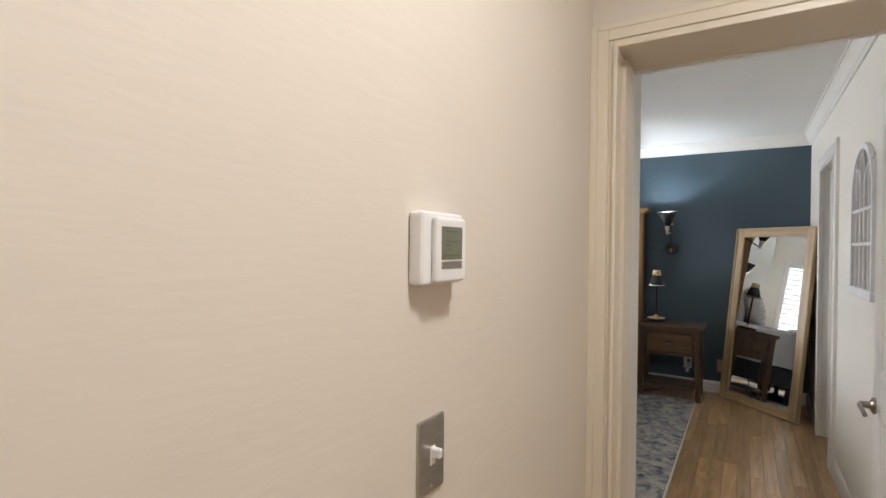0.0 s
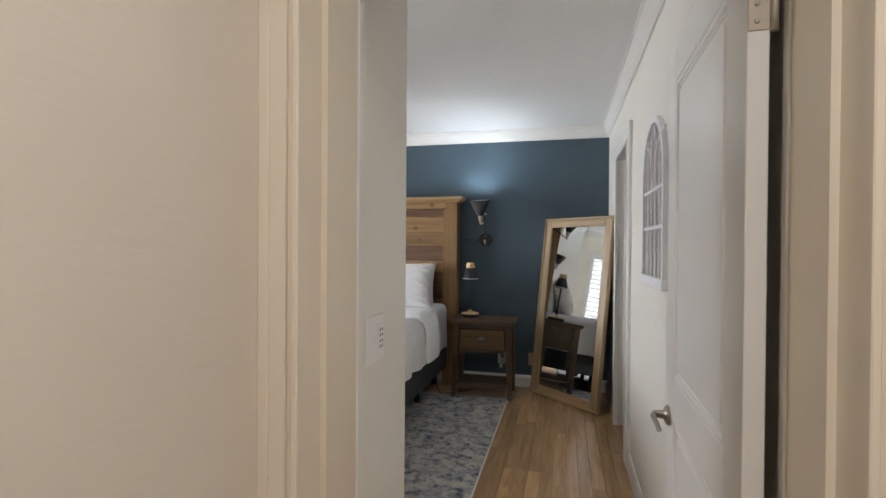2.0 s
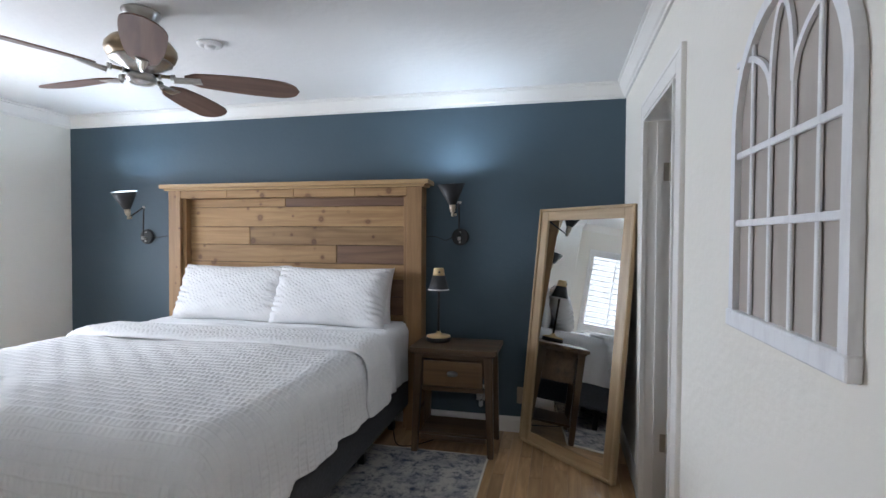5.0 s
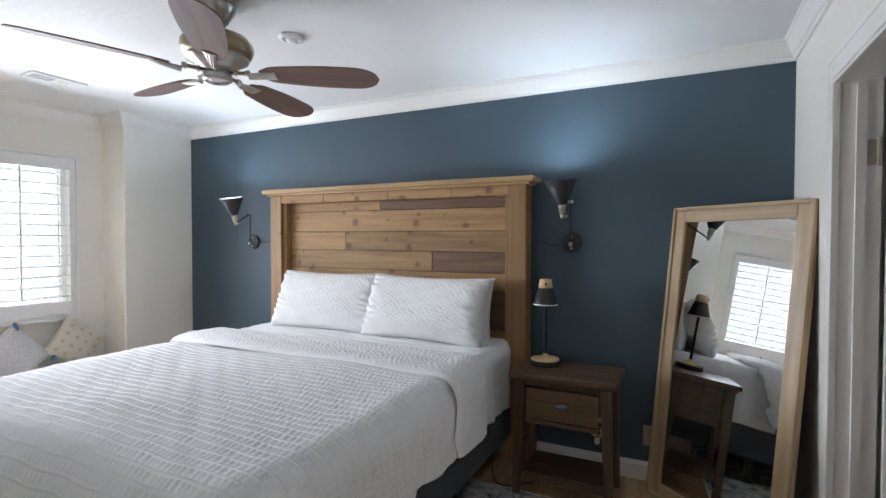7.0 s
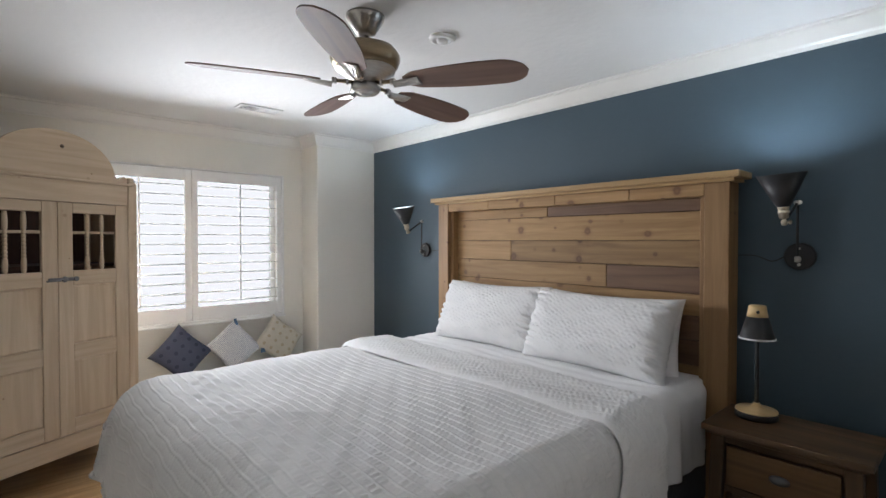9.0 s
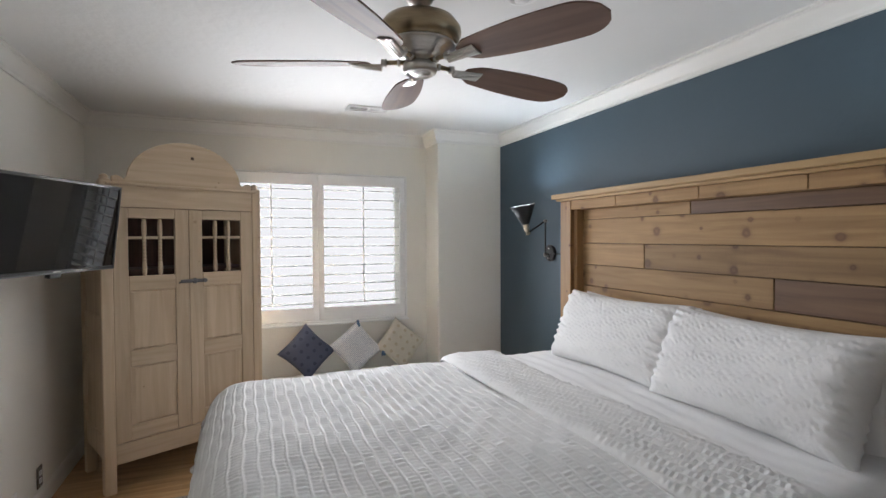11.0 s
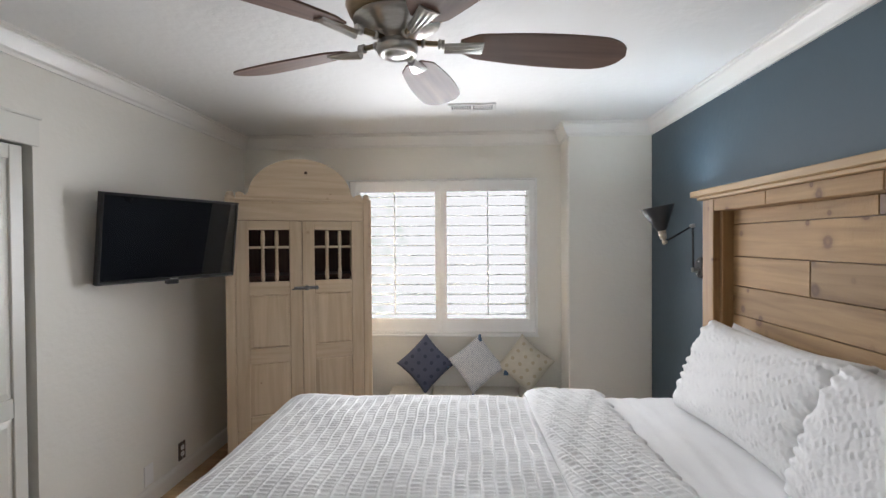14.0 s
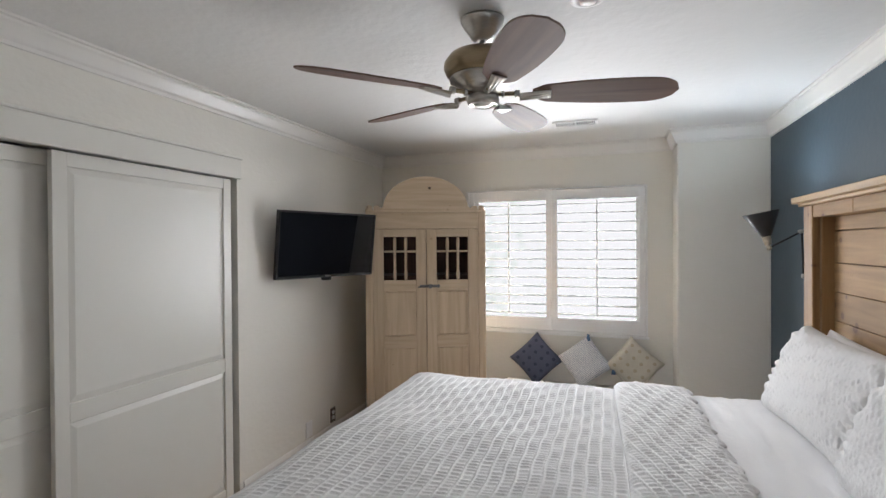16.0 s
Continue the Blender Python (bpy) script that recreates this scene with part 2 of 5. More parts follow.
QUILT = mat("white_seersucker_cotton", (0.76, 0.755, 0.75), 0.9, col2=(0.72, 0.715, 0.715), scale=12, bump=0.0012, bump_scale=120.0, bump_stretch=(1.3, 0.7, 1), spec=0.15)
DUCT_SHADE = mat("painted_duct_shade", (0.06, 0.058, 0.055), 0.7, local=True)
HINGE = mat("dull_satin_hinge_metal", (0.50, 0.45, 0.37), 0.62, 0.65, col2=(0.44, 0.40, 0.33), scale=40, local=True)
LEVER = mat("satin_nickel_lever", (0.42, 0.38, 0.33), 0.33, 1.0, col2=(0.36, 0.32, 0.28), scale=30, local=True)
CASE = mat("white_crinkled_pillowcase", (0.75, 0.745, 0.74), 0.9, col2=(0.71, 0.705, 0.705), scale=12, bump=0.002, bump_scale=90.0, bump_stretch=(1, 0.6, 1.2), local=True, spec=0.15)
GREYFAB = mat("charcoal_bed_base_fabric", (0.085, 0.088, 0.095), 0.92, col2=(0.065, 0.067, 0.073), scale=60, bump=0.0008, bump_scale=500, spec=0.2)
BENCHFAB = mat("cream_tufted_fabric", (0.70, 0.66, 0.58), 0.9, col2=(0.65, 0.61, 0.53), scale=20, bump=0.0008, bump_scale=300, spec=0.2)
TASSEL = mat("blue_cotton_yarn", (0.09, 0.16, 0.27), 0.95, local=True, scale=90)
FROST = mat("white_frosted_glass", (0.80, 0.80, 0.80), 0.35, local=True, scale=4)
WHITEWASH = mat("whitewashed_wood", (0.80, 0.81, 0.83), 0.6, col2=(0.70, 0.705, 0.73), scale=45, stretch=(1, 1, 0.25), lo=0.25, hi=0.5)
TAUPE = mat("taupe_backing", (0.46, 0.42, 0.38), 0.45, col2=(0.40, 0.36, 0.32), scale=14, stretch=(1, 1, 0.1))
RUBBER = mat("black_cable", (0.02, 0.02, 0.022), 0.6, local=True)

mirror_glass = bpy.data.materials.new("mirror_silvering")
mirror_glass.use_nodes = True
_b = mirror_glass.node_tree.nodes["Principled BSDF"]
_b.inputs["Base Color"].default_value = (0.86, 0.88, 0.88, 1)
_b.inputs["Metallic"].default_value = 1.0
_b.inputs["Roughness"].default_value = 0.0

pane_glass = bpy.data.materials.new("glare_cut_window_glass")
pane_glass.use_nodes = True
_b = pane_glass.node_tree.nodes["Principled BSDF"]
_b.inputs["Transmission Weight"].default_value = 1.0
_b.inputs["Roughness"].default_value = 0.0
_b.inputs["IOR"].default_value = 1.1
# dark tint added only to lower the outside glare seen through the pane
_b.inputs["Base Color"].default_value = (0.063, 0.063, 0.0625, 1)


def pattern_cloth(name, base, ink, kind, size):
    """Cloth with printed dots or woven stripes, in the piece's own coordinates."""
    m = mat(name, base, 0.9, local=True, scale=30, bump=0.0006, bump_scale=400, spec=0.15)
    N, L = m.node_tree.nodes, m.node_tree.links
    b = N["Principled BSDF"]
    old = b.inputs["Base Color"].links[0].from_socket
    tc = N.new("ShaderNodeTexCoord")
    mp = N.new("ShaderNodeVectorMath")
    mp.operation = 'SCALE'
    mp.inputs["Scale"].default_value = 1 / size
    L.new(tc.outputs["Object"], mp.inputs[0])
    sep = N.new("ShaderNodeSeparateXYZ")
    L.new(mp.outputs[0], sep.inputs[0])

    def f(sock):
        fr = N.new("ShaderNodeMath")
        fr.operation = 'FRACT'
        L.new(sock, fr.inputs[0])
        su = N.new("ShaderNodeMath")
        su.operation = 'SUBTRACT'
        L.new(fr.outputs[0], su.inputs[0])
        su.inputs[1].default_value = 0.5
        return su.outputs[0]
    if kind == 'dots':
        com = N.new("ShaderNodeCombineXYZ")
        L.new(f(sep.outputs[0]), com.inputs[0])
        L.new(f(sep.outputs[2]), com.inputs[1])
        ln = N.new("ShaderNodeVectorMath")
        ln.operation = 'LENGTH'
        L.new(com.outputs[0], ln.inputs[0])
        val, cut = ln.outputs["Value"], 0.2
    else:
        ab = N.new("ShaderNodeMath")
        ab.operation = 'ABSOLUTE'
        L.new(f(sep.outputs[0]), ab.inputs[0])
        val, cut = ab.outputs[0], 0.16
    lt = N.new("ShaderNodeMath")
    lt.operation = 'LESS_THAN'
    L.new(val, lt.inputs[0])
    lt.inputs[1].default_value = cut
    mx = N.new("ShaderNodeMix")
    mx.data_type = 'RGBA'
    L.new(lt.outputs[0], mx.inputs[0])
    L.new(old, mx.inputs[6])
    mx.inputs[7].default_value = (*ink, 1)
    L.new(mx.outputs[2], b.inputs["Base Color"])
    return m


NAVYDOT = pattern_cloth("navy_dotted_cotton", (0.092, 0.102, 0.148), (0.048, 0.056, 0.09), 'dots', 0.072)
CREAMDOT = pattern_cloth("beige_dotted_linen", (0.60, 0.56, 0.47), (0.46, 0.40, 0.29), 'dots', 0.072)
STRIPE = pattern_cloth("grey_striped_cotton", (0.72, 0.72, 0.72), (0.36, 0.38, 0.44), 'stripes', 0.012)


def rug_material():
    """Distressed ivory and slate rug: blotches of worn blue over cream, with fine pile."""
    m = mat("distressed_ivory_blue_rug", (0.50, 0.47, 0.43), 0.95, col2=(0.35, 0.345, 0.345), scale=9, bump=0.002, bump_scale=350, spec=0.1, lo=0.38, hi=0.55)
    N, L = m.node_tree.nodes, m.node_tree.links
    b = N["Principled BSDF"]
    old = b.inputs["Base Color"].links[0].from_socket
    geo = N.new("ShaderNodeNewGeometry")
    n = N.new("ShaderNodeTexNoise")
    n.inputs["Scale"].default_value = 14.0
    n.inputs["Detail"].default_value = 12
    n.inputs["Roughness"].default_value = 0.86
    L.new(geo.outputs["Position"], n.inputs["Vector"])
    r = N.new("ShaderNodeValToRGB")
    r.color_ramp.elements[0].position, r.color_ramp.elements[1].position = 0.48, 0.59
    L.new(n.outputs["Fac"], r.inputs[0])
    mx = N.new("ShaderNodeMix")
    mx.data_type = 'RGBA'
    L.new(r.outputs[0], mx.inputs[0])
    L.new(old, mx.inputs[6])
    mx.inputs[7].default_value = (0.055, 0.075, 0.12, 1)
    L.new(mx.outputs[2], b.inputs["Base Color"])
    return m


RUG = rug_material()


def distance_material():
    """Pale trees in haze level with the window, under a bright overcast sky."""
    m = bpy.data.materials.new("bright_distance")
    m.use_nodes = True
    N, L = m.node_tree.nodes, m.node_tree.links
    N.remove(N["Principled BSDF"])
    em = N.new("ShaderNodeEmission")
    geo = N.new("ShaderNodeNewGeometry")
    n = N.new("ShaderNodeTexNoise")
    n.inputs["Scale"].default_value = 8.0
    n.inputs["Detail"].default_value = 10
    n.inputs["Roughness"].default_value = 0.7
    L.new(geo.outputs["Position"], n.inputs["Vector"])
    sep = N.new("ShaderNodeSeparateXYZ")
    L.new(geo.outputs["Position"], sep.inputs[0])
    mr = N.new("ShaderNodeMapRange")
    mr.inputs[1].default_value, mr.inputs[2].default_value = 3.9, 2.4
    mr.inputs[3].default_value, mr.inputs[4].default_value = -0.12, 0.10
    L.new(sep.outputs[1], mr.inputs[0])
    add = N.new("ShaderNodeMath")
    L.new(n.outputs["Fac"], add.inputs[0])
    L.new(mr.outputs[0], add.inputs[1])
    r = N.new("ShaderNodeValToRGB")
    e = r.color_ramp.elements
    e[0].position, e[1].position = 0.50, 0.62
    e[0].color, e[1].color = (1.0, 0.99, 0.985, 1), (0.74, 0.81, 0.74, 1)
    L.new(add.outputs[0], r.inputs[0])
    L.new(r.outputs[0], em.inputs[0])
    hi = N.new("ShaderNodeMapRange")
    hi.interpolation_type = 'SMOOTHSTEP'
    hi.inputs[1].default_value, hi.inputs[2].default_value = 2.35, 3.7
    hi.inputs[3].default_value, hi.inputs[4].default_value = HAZE_GLOW, SKY_GLOW
    L.new(sep.outputs[2], hi.inputs[0])
    L.new(hi.outputs[0], em.inputs[1])
    L.new(em.outputs[0], N["Material Output"].inputs[0])
    return m


DISTANCE = distance_material()
BULB = glow("lit_bulb", (0.92, 0.96, 1.0), 14.0)


# ---- mesh helpers ----
def box(bm, x0, x1, y0, y1, z0, z1, bevel=0.0, seg=1, m=None):
    r = bmesh.ops.create_cube(bm, size=1.0)
    vs = r["verts"]
    for v in vs:
        v.co = Vector(((x0 + x1) / 2 + v.co.x * (x1 - x0), (y0 + y1) / 2 + v.co.y * (y1 - y0), (z0 + z1) / 2 + v.co.z * (z1 - z0)))
    if m is not None:
        bmesh.ops.transform(bm, matrix=m, verts=vs)
    if bevel:
        es = list({e for v in vs for e in v.link_edges})
        bmesh.ops.bevel(bm, geom=es, offset=bevel, segments=seg, affect='EDGES', profile=0.6)
    return bm


def boxes(*rows, bevel=0.0, seg=1):
    bm = bmesh.new()
    for r in rows:
        box(bm, *r, bevel=bevel, seg=seg)
    return bm


def lathe(bm, profile, seg=32, m=None, cap=True):
    """Turns a profile of (radius, height) about z."""
    rings = []
    for r, z in profile:
        ring = [bm.verts.new((r * math.cos(2 * math.pi * k / seg), r * math.sin(2 * math.pi * k / seg), z)) for k in range(seg)]
        rings.append(ring)
    fs = []
    for a, b in zip(rings, rings[1:]):
        for k in range(seg):
            fs.append(bm.faces.new((a[k], a[(k + 1) % seg], b[(k + 1) % seg], b[k])))
    if cap:
        bm.faces.new(list(reversed(rings[0])))
        bm.faces.new(rings[-1])
    for f in fs:
        f.smooth = True
    if m is not None:
        bmesh.ops.transform(bm, matrix=m, verts=[v for ring in rings for v in ring])
    return bm


def along(p0, p1):
    """The pose that takes z from 0..1 onto the line p0..p1 (unit length kept)."""
    p0, p1 = Vector(p0), Vector(p1)
    return Matrix.Translation(p0) @ (p1 - p0).to_track_quat('Z', 'Y').to_matrix().to_4x4()


def rod(bm, p0, p1, r0, r1=None, seg=12):
    r1 = r0 if r1 is None else r1
    length = (Vector(p1) - Vector(p0)).length
    return lathe(bm, [(r0, 0), (r1, length)], seg, along(p0, p1))


def tube(bm, pts, r, seg=8):
    pts = [Vector(p) for p in pts]
    rings = []
    for i, p in enumerate(pts):
        d = (pts[min(i + 1, len(pts) - 1)] - pts[max(i - 1, 0)]).normalized()
        q = d.to_track_quat('Z', 'Y').to_matrix()
        rings.append([bm.verts.new(p + q @ Vector((r * math.cos(2 * math.pi * k / seg), r * math.sin(2 * math.pi * k / seg), 0))) for k in range(seg)])
    for a, b in zip(rings, rings[1:]):
        for k in range(seg):
            bm.faces.new((a[k], a[(k + 1) % seg], b[(k + 1) % seg], b[k])).smooth = True
    bm.faces.new(list(reversed(rings[0])))
    bm.faces.new(rings[-1])
    return bm


def curve_pts(pts, n=16):
    """A smooth line through a few points."""
    pts = [Vector(p) for p in pts]
    out = []
    for i in range(len(pts) - 1):
        a, b, c, d = pts[max(i - 1, 0)], pts[i], pts[i + 1], pts[min(i + 2, len(pts) - 1)]
        for k in range(n):
            t = k / n
            out.append(0.5 * ((2 * b) + (c - a) * t + (2 * a - 5 * b + 4 * c - d) * t * t + (3 * b - a - 3 * c + d) * t ** 3))
    out.append(pts[-1])
    return out


def sweep(bm, profile, path, closed=False, start=None, end=None):
    """Runs a profile of (out from the wall, height) along a level path whose left side is the room; corners are mitred."""
    n = len(path)
    P = [Vector((*p, 0)) for p in path]
    rings = []
    for i, p in enumerate(P):
        a = (p - P[i - 1]).normalized() if (i > 0 or closed) else None
        b = (P[(i + 1) % n] - p).normalized() if (i < n - 1 or closed) else None
        if a is None:
            a = b
        if b is None:
            b = a
        na, nb = Vector((-a.y, a.x, 0)), Vector((-b.y, b.x, 0))
        mid = (na + nb).normalized()
        k = 1 / max(0.2, mid.dot(na))
        rings.append([bm.verts.new(p + mid * (o * k) + Vector((0, 0, z))) for o, z in profile])
    m = len(profile)
    pairs = list(zip(rings, rings[1:])) + ([(rings[-1], rings[0])] if closed else [])
    for a, b in pairs:
        for j in range(m):
            bm.faces.new((a[j], a[(j + 1) % m], b[(j + 1) % m], b[j]))
    if not closed:
        bm.faces.new(list(reversed(rings[0])))
        bm.faces.new(rings[-1])
    return bm


def done(bm, name, material):
    bmesh.ops.recalc_face_normals(bm, faces=bm.faces)
    me = bpy.data.meshes.new(name)
    bm.to_mesh(me)
    bm.free()
    me.materials.append(material)
    return me


def part(name, bm, material, parent, label="", m=None, smooth=False):
    ob = new(name, done(bm, name, material))
    if smooth:
        ob.data.polygons.foreach_set("use_smooth", [True] * len(ob.data.polygons))
    ob.parent = parent
    if m is not None:
        ob.matrix_basis = m
    if label:
        ob["label"] = label
    return ob


def solid(name, bm, material, label, category, kind="", group="", smooth=False, m=None):
    ob = part(name, bm, material, None, "", m, smooth)
    return tagged(ob, label, category, group, kind)


def thing(name, label, category, group="", m=None, kind=""):
    ob = new(name)
    ob.empty_display_size = 0.1
    if m is not None:
        ob.matrix_basis = m
    return tagged(ob, label, category, group, kind)


def grid_mesh(name, P, material, smooth=True, flip=False):
    """A sheet from an array of points (rows, columns, 3)."""
    h, w = P.shape[:2]
    idx = np.arange(h * w).reshape(h, w)
    q = np.stack([idx[:-1, :-1], idx[:-1, 1:], idx[1:, 1:], idx[1:, :-1]], -1).reshape(-1, 4)
    if flip:
        q = q[:, ::-1]
    me = bpy.data.meshes.new(name)
    me.from_pydata(P.reshape(-1, 3).tolist(), [], q.tolist())
    me.materials.append(material)
    if smooth:
        me.polygons.foreach_set("use_smooth", [True] * len(me.polygons))
    return me

# ---- plan (metres) ----
XE, YN, YS, XW, ZC = 0.54, 5.46, 2.19, -4.43, 2.44   # room faces: east, north, south, west, ceiling
PX, PY = -4.12, 4.84                                   # pier in the north-west corner
XS = -0.329                                             # entry stub wall face
YH0, YH1 = 1.458, 1.675                                  # entry wall, hall face and room face
XH0, XH1 = -0.338, 0.95                                # hall side walls
D0, D1, DH = -0.284, 0.538, 1.985                       # entry opening
B0, B1, BH = 3.945, 4.635, 2.005                         # side door opening in the east wall
C0, C1, CH = -2.40, -0.55, 1.99                        # closet opening
W0, W1, WZ0, WZ1 = 3.12, 4.60, 0.80, 2.04              # window opening


def structure(name, bm, material, label, category="wall"):
    return solid(name, bm, material, label, category, "structure")


structure("wall_north", boxes((XW - 0.12, XE + 0.12, YN, YN + 0.12, 0, ZC)), BLUE, "navy blue painted accent wall behind the bed")
structure("wall_east", boxes((XE, XE + 0.12, YH1, B0, 0, ZC), (XE, XE + 0.12, B1, YN, 0, ZC), (XE, XE + 0.12, B0, B1, BH, ZC)), WALL,
          "textured white wall with a side doorway")
structure("wall_south", boxes((XW, C0, YS - 0.12, YS, 0, ZC), (C1, XS, YS - 0.12, YS, 0, ZC), (C0, C1, YS - 0.12, YS, CH, ZC)), WALL,
          "textured white wall with the closet opening")
structure("wall_stub", boxes((XS - 0.12, XS, YH1, YS - 0.12, 0, ZC)), WALL, "short white wall beside the entry door")
structure("wall_west", boxes((XW - 0.12, XW, YS - 0.12, W0, 0, ZC), (XW - 0.12, XW, W1, YN, 0, ZC), (XW - 0.12, XW, W0, W1, 0, WZ0), (XW - 0.12, XW, W0, W1, WZ1, ZC)),
          WALL, "textured white wall with the window")
structure("wall_pier", boxes((XW, PX, PY, YN, 0, ZC), bevel=0.006), WALL, "white boxed-out pier in the corner")
structure("wall_entry", boxes((XH0 - 0.12, D0, YH0, YH1, 0, ZC), (D1, XH1 + 0.12, YH0, YH1, 0, ZC), (D0, D1, YH0, YH1, DH, ZC)), HALLWALL,
          "cream textured hall wall around the bedroom doorway")
structure("wall_hall_west", boxes((XH0 - 0.12, XH0, -1.6, YH0, 0, ZC)), HALLWALL, "cream orange-peel textured hall wall")
structure("wall_hall_east", boxes((XH1, XH1 + 0.12, -1.6, YH0, 0, ZC)), HALLWALL, "cream textured hall wall")
structure("wall_hall_south", boxes((XH0 - 0.12, XH1 + 0.12, -1.72, -1.6, 0, ZC)), HALLWALL, "cream textured hall end wall")
structure("wall_closet", boxes((C0 - 0.3, XS - 0.12, 1.45, 1.52, 0, ZC), (C0 - 0.37, C0 - 0.3, 1.45, YS - 0.12, 0, ZC)), WALL, "plain white closet lining")
structure("wall_side_room", boxes((XE + 0.12, 1.9, 3.2, 3.3, 0, ZC), (XE + 0.12, 1.9, 5.3, 5.4, 0, ZC), (1.9, 2.0, 3.2, 5.4, 0, ZC)), DARKROOM, "dim side room walls")
structure("ceiling", boxes((XW - 0.14, 2.0, -1.74, YN + 0.14, ZC, ZC + 0.1)), CEIL, "white skip-trowel textured ceiling", "ceiling")
FLOOR = structure("floor", boxes((XW - 0.14, 2.0, -1.74, YN + 0.14, -0.12, -0.012)), OAK, "honey oak strip floor with semi-gloss finish", "floor")

# crown moulding, baseboards
crown = [(0.0, -0.105), (0.012, -0.105), (0.015, -0.090), (0.024, -0.080), (0.044, -0.034), (0.050, -0.024), (0.050, -0.014), (0.062, -0.010), (0.062, 0.0), (0.0, 0.0)]
ring = [(XE, YH1), (XE, YN), (PX, YN), (PX, PY), (XW, PY), (XW, YS), (XS, YS), (XS, YH1)]
bm = sweep(bmesh.new(), [(o, ZC + z) for o, z in crown], ring, closed=True)
structure("trim_crown", bm, TRIM, "white painted crown moulding", "moulding")
base = [(0.0, 0.0), (0.014, 0.0), (0.014, 0.085), (0.010, 0.098), (0.006, 0.108), (0.0, 0.110)]
for k, run in enumerate(([(XE, B1 + 0.105), (XE, YN), (PX, YN), (PX, PY), (XW, PY), (XW, YS), (C0 - 0.03, YS)],
                         [(XE, YH1), (XE, B0 - 0.105)], [(C1 + 0.03, YS), (XS, YS), (XS, YH1)], [(XH0, YH0), (XH0, -1.6)])):
    structure("baseboard_%d" % (k + 1), sweep(bmesh.new(), base, run), TRIM, "white painted baseboard", "baseboard")


def casing(name, axis, at, a0, a1, top, side, material, width=0.095, depth=0.018):
    """Door casing with a stepped moulding round an opening a0..a1 in the wall plane at; side: which way it stands proud."""
    bm = bmesh.new()
    steps = ((0.0, 0.012, depth + 0.006), (0.012, 0.026, depth - 0.006), (0.026, width - 0.02, depth), (width - 0.02, width, depth + 0.001))
    for i0, i1, d in steps:
        lo, hi = sorted((at, at + side * d))
        for u0, u1, z0, z1 in ((a0 - i1, a0 - i0, 0, top + i1), (a1 + i0, a1 + i1, 0, top + i1), (a0 - i0, a1 + i0, top + i0, top + i1)):
            if axis == 'x':
                box(bm, u0, u1, lo, hi, z0, z1, 0.002)
            else:
                box(bm, lo, hi, u0, u1, z0, z1, 0.002)
    return structure(name, bm, material, "painted door casing with stepped moulding", "door casing")


casing("trim_entry_hall_casing", 'x', YH0, D0 + 0.022, D1 - 0.022, DH - 0.022, -1, HTRIM, width=0.076)
casing("trim_entry_room_casing", 'x', YH1, D0 + 0.022, D1 - 0.022, DH - 0.022, 1, TRIM, width=0.055)
structure("trim_entry_jamb", boxes((D0, D0 + 0.018, YH0, YH1, 0, DH - 0.018), (D1 - 0.018, D1, YH0, YH1, 0, DH - 0.018), (D0, D1, YH0, YH1, DH - 0.018, DH),
          (D0 + 0.018, D0 + 0.03, 1.52, 1.635, 0, DH - 0.03), (D1 - 0.03, D1 - 0.018, 1.52, 1.635, 0, DH - 0.03)), HTRIM, "cream painted door jamb and stop", "door jamb")
casing("trim_side_door_casing", 'y', XE, B0 + 0.02, B1 - 0.02, BH - 0.02, -1, TRIM, width=0.112)
structure("trim_side_door_jamb", boxes((XE, XE + 0.12, B0, B0 + 0.018, 0, BH - 0.018), (XE, XE + 0.12, B1 - 0.018, B1, 0, BH - 0.018), (XE, XE + 0.12, B0, B1, BH - 0.018, BH),
          (XE + 0.045, XE + 0.075, B1 - 0.03, B1 - 0.018, 0, BH - 0.03)), TRIM, "white painted door jamb and stop", "door jamb")


def panel_door(name, width, height, material, panels, thick=0.035, stile=0.115):
    """A moulded panel door: leaf in x 0..width, faces at y 0 and thick. panels: (z0, z1) rows."""
    leaf = bmesh.new()
    box(leaf, 0.002, width - 0.002, 0.010, thick - 0.010, 0.002, height - 0.002)
    zs = [0.0] + [z for p in panels for z in p] + [height]
    box(leaf, 0, stile, 0, thick, 0, height, 0.002)
    box(leaf, width - stile, width, 0, thick, 0, height, 0.002)
    for k in range(0, len(zs), 2):
        box(leaf, stile, width - stile, 0, thick, zs[k], zs[k + 1], 0.002)
    out = [("leaf", leaf)]
    for z0, z1 in panels:
        p = bmesh.new()
        box(p, stile + 0.035, width - stile - 0.035, 0.003, thick - 0.003, z0 + 0.035, z1 - 0.035, 0.006)
        out.append(("panel", p))
        f = bmesh.new()
        for w, d in ((0.016, 0.001), (0.024, 0.006)):
            for u0, u1, v0, v1 in ((stile, stile + w, z0, z1), (width - stile - w, width - stile, z0, z1), (stile, width - stile, z0, z0 + w), (stile, width - stile, z1 - w, z1)):
                box(f, u0, u1, d, thick - d, v0, v1, 0.003)
        out.append(("panel_moulding", f))
    return out


def hinge(parent, m, material=HINGE):
    bm = bmesh.new()
    box(bm, -0.034, 0.0, -0.002, 0.0015, -0.046, 0.046, 0.001)
    lathe(bm, [(0.0065, -0.05), (0.0065, 0.05)], 12, Matrix.Translation((0.006, -0.004, 0)))
    for z in (-0.03, 0.0, 0.03):
        lathe(bm, [(0.0045, 0), (0.003, 0.002)], 10, Matrix.Translation((-0.02, -0.002, z)) @ pose(0, 0, 0, 90))
    return part("hinge", bm, material, parent, "brushed nickel butt hinge", m)


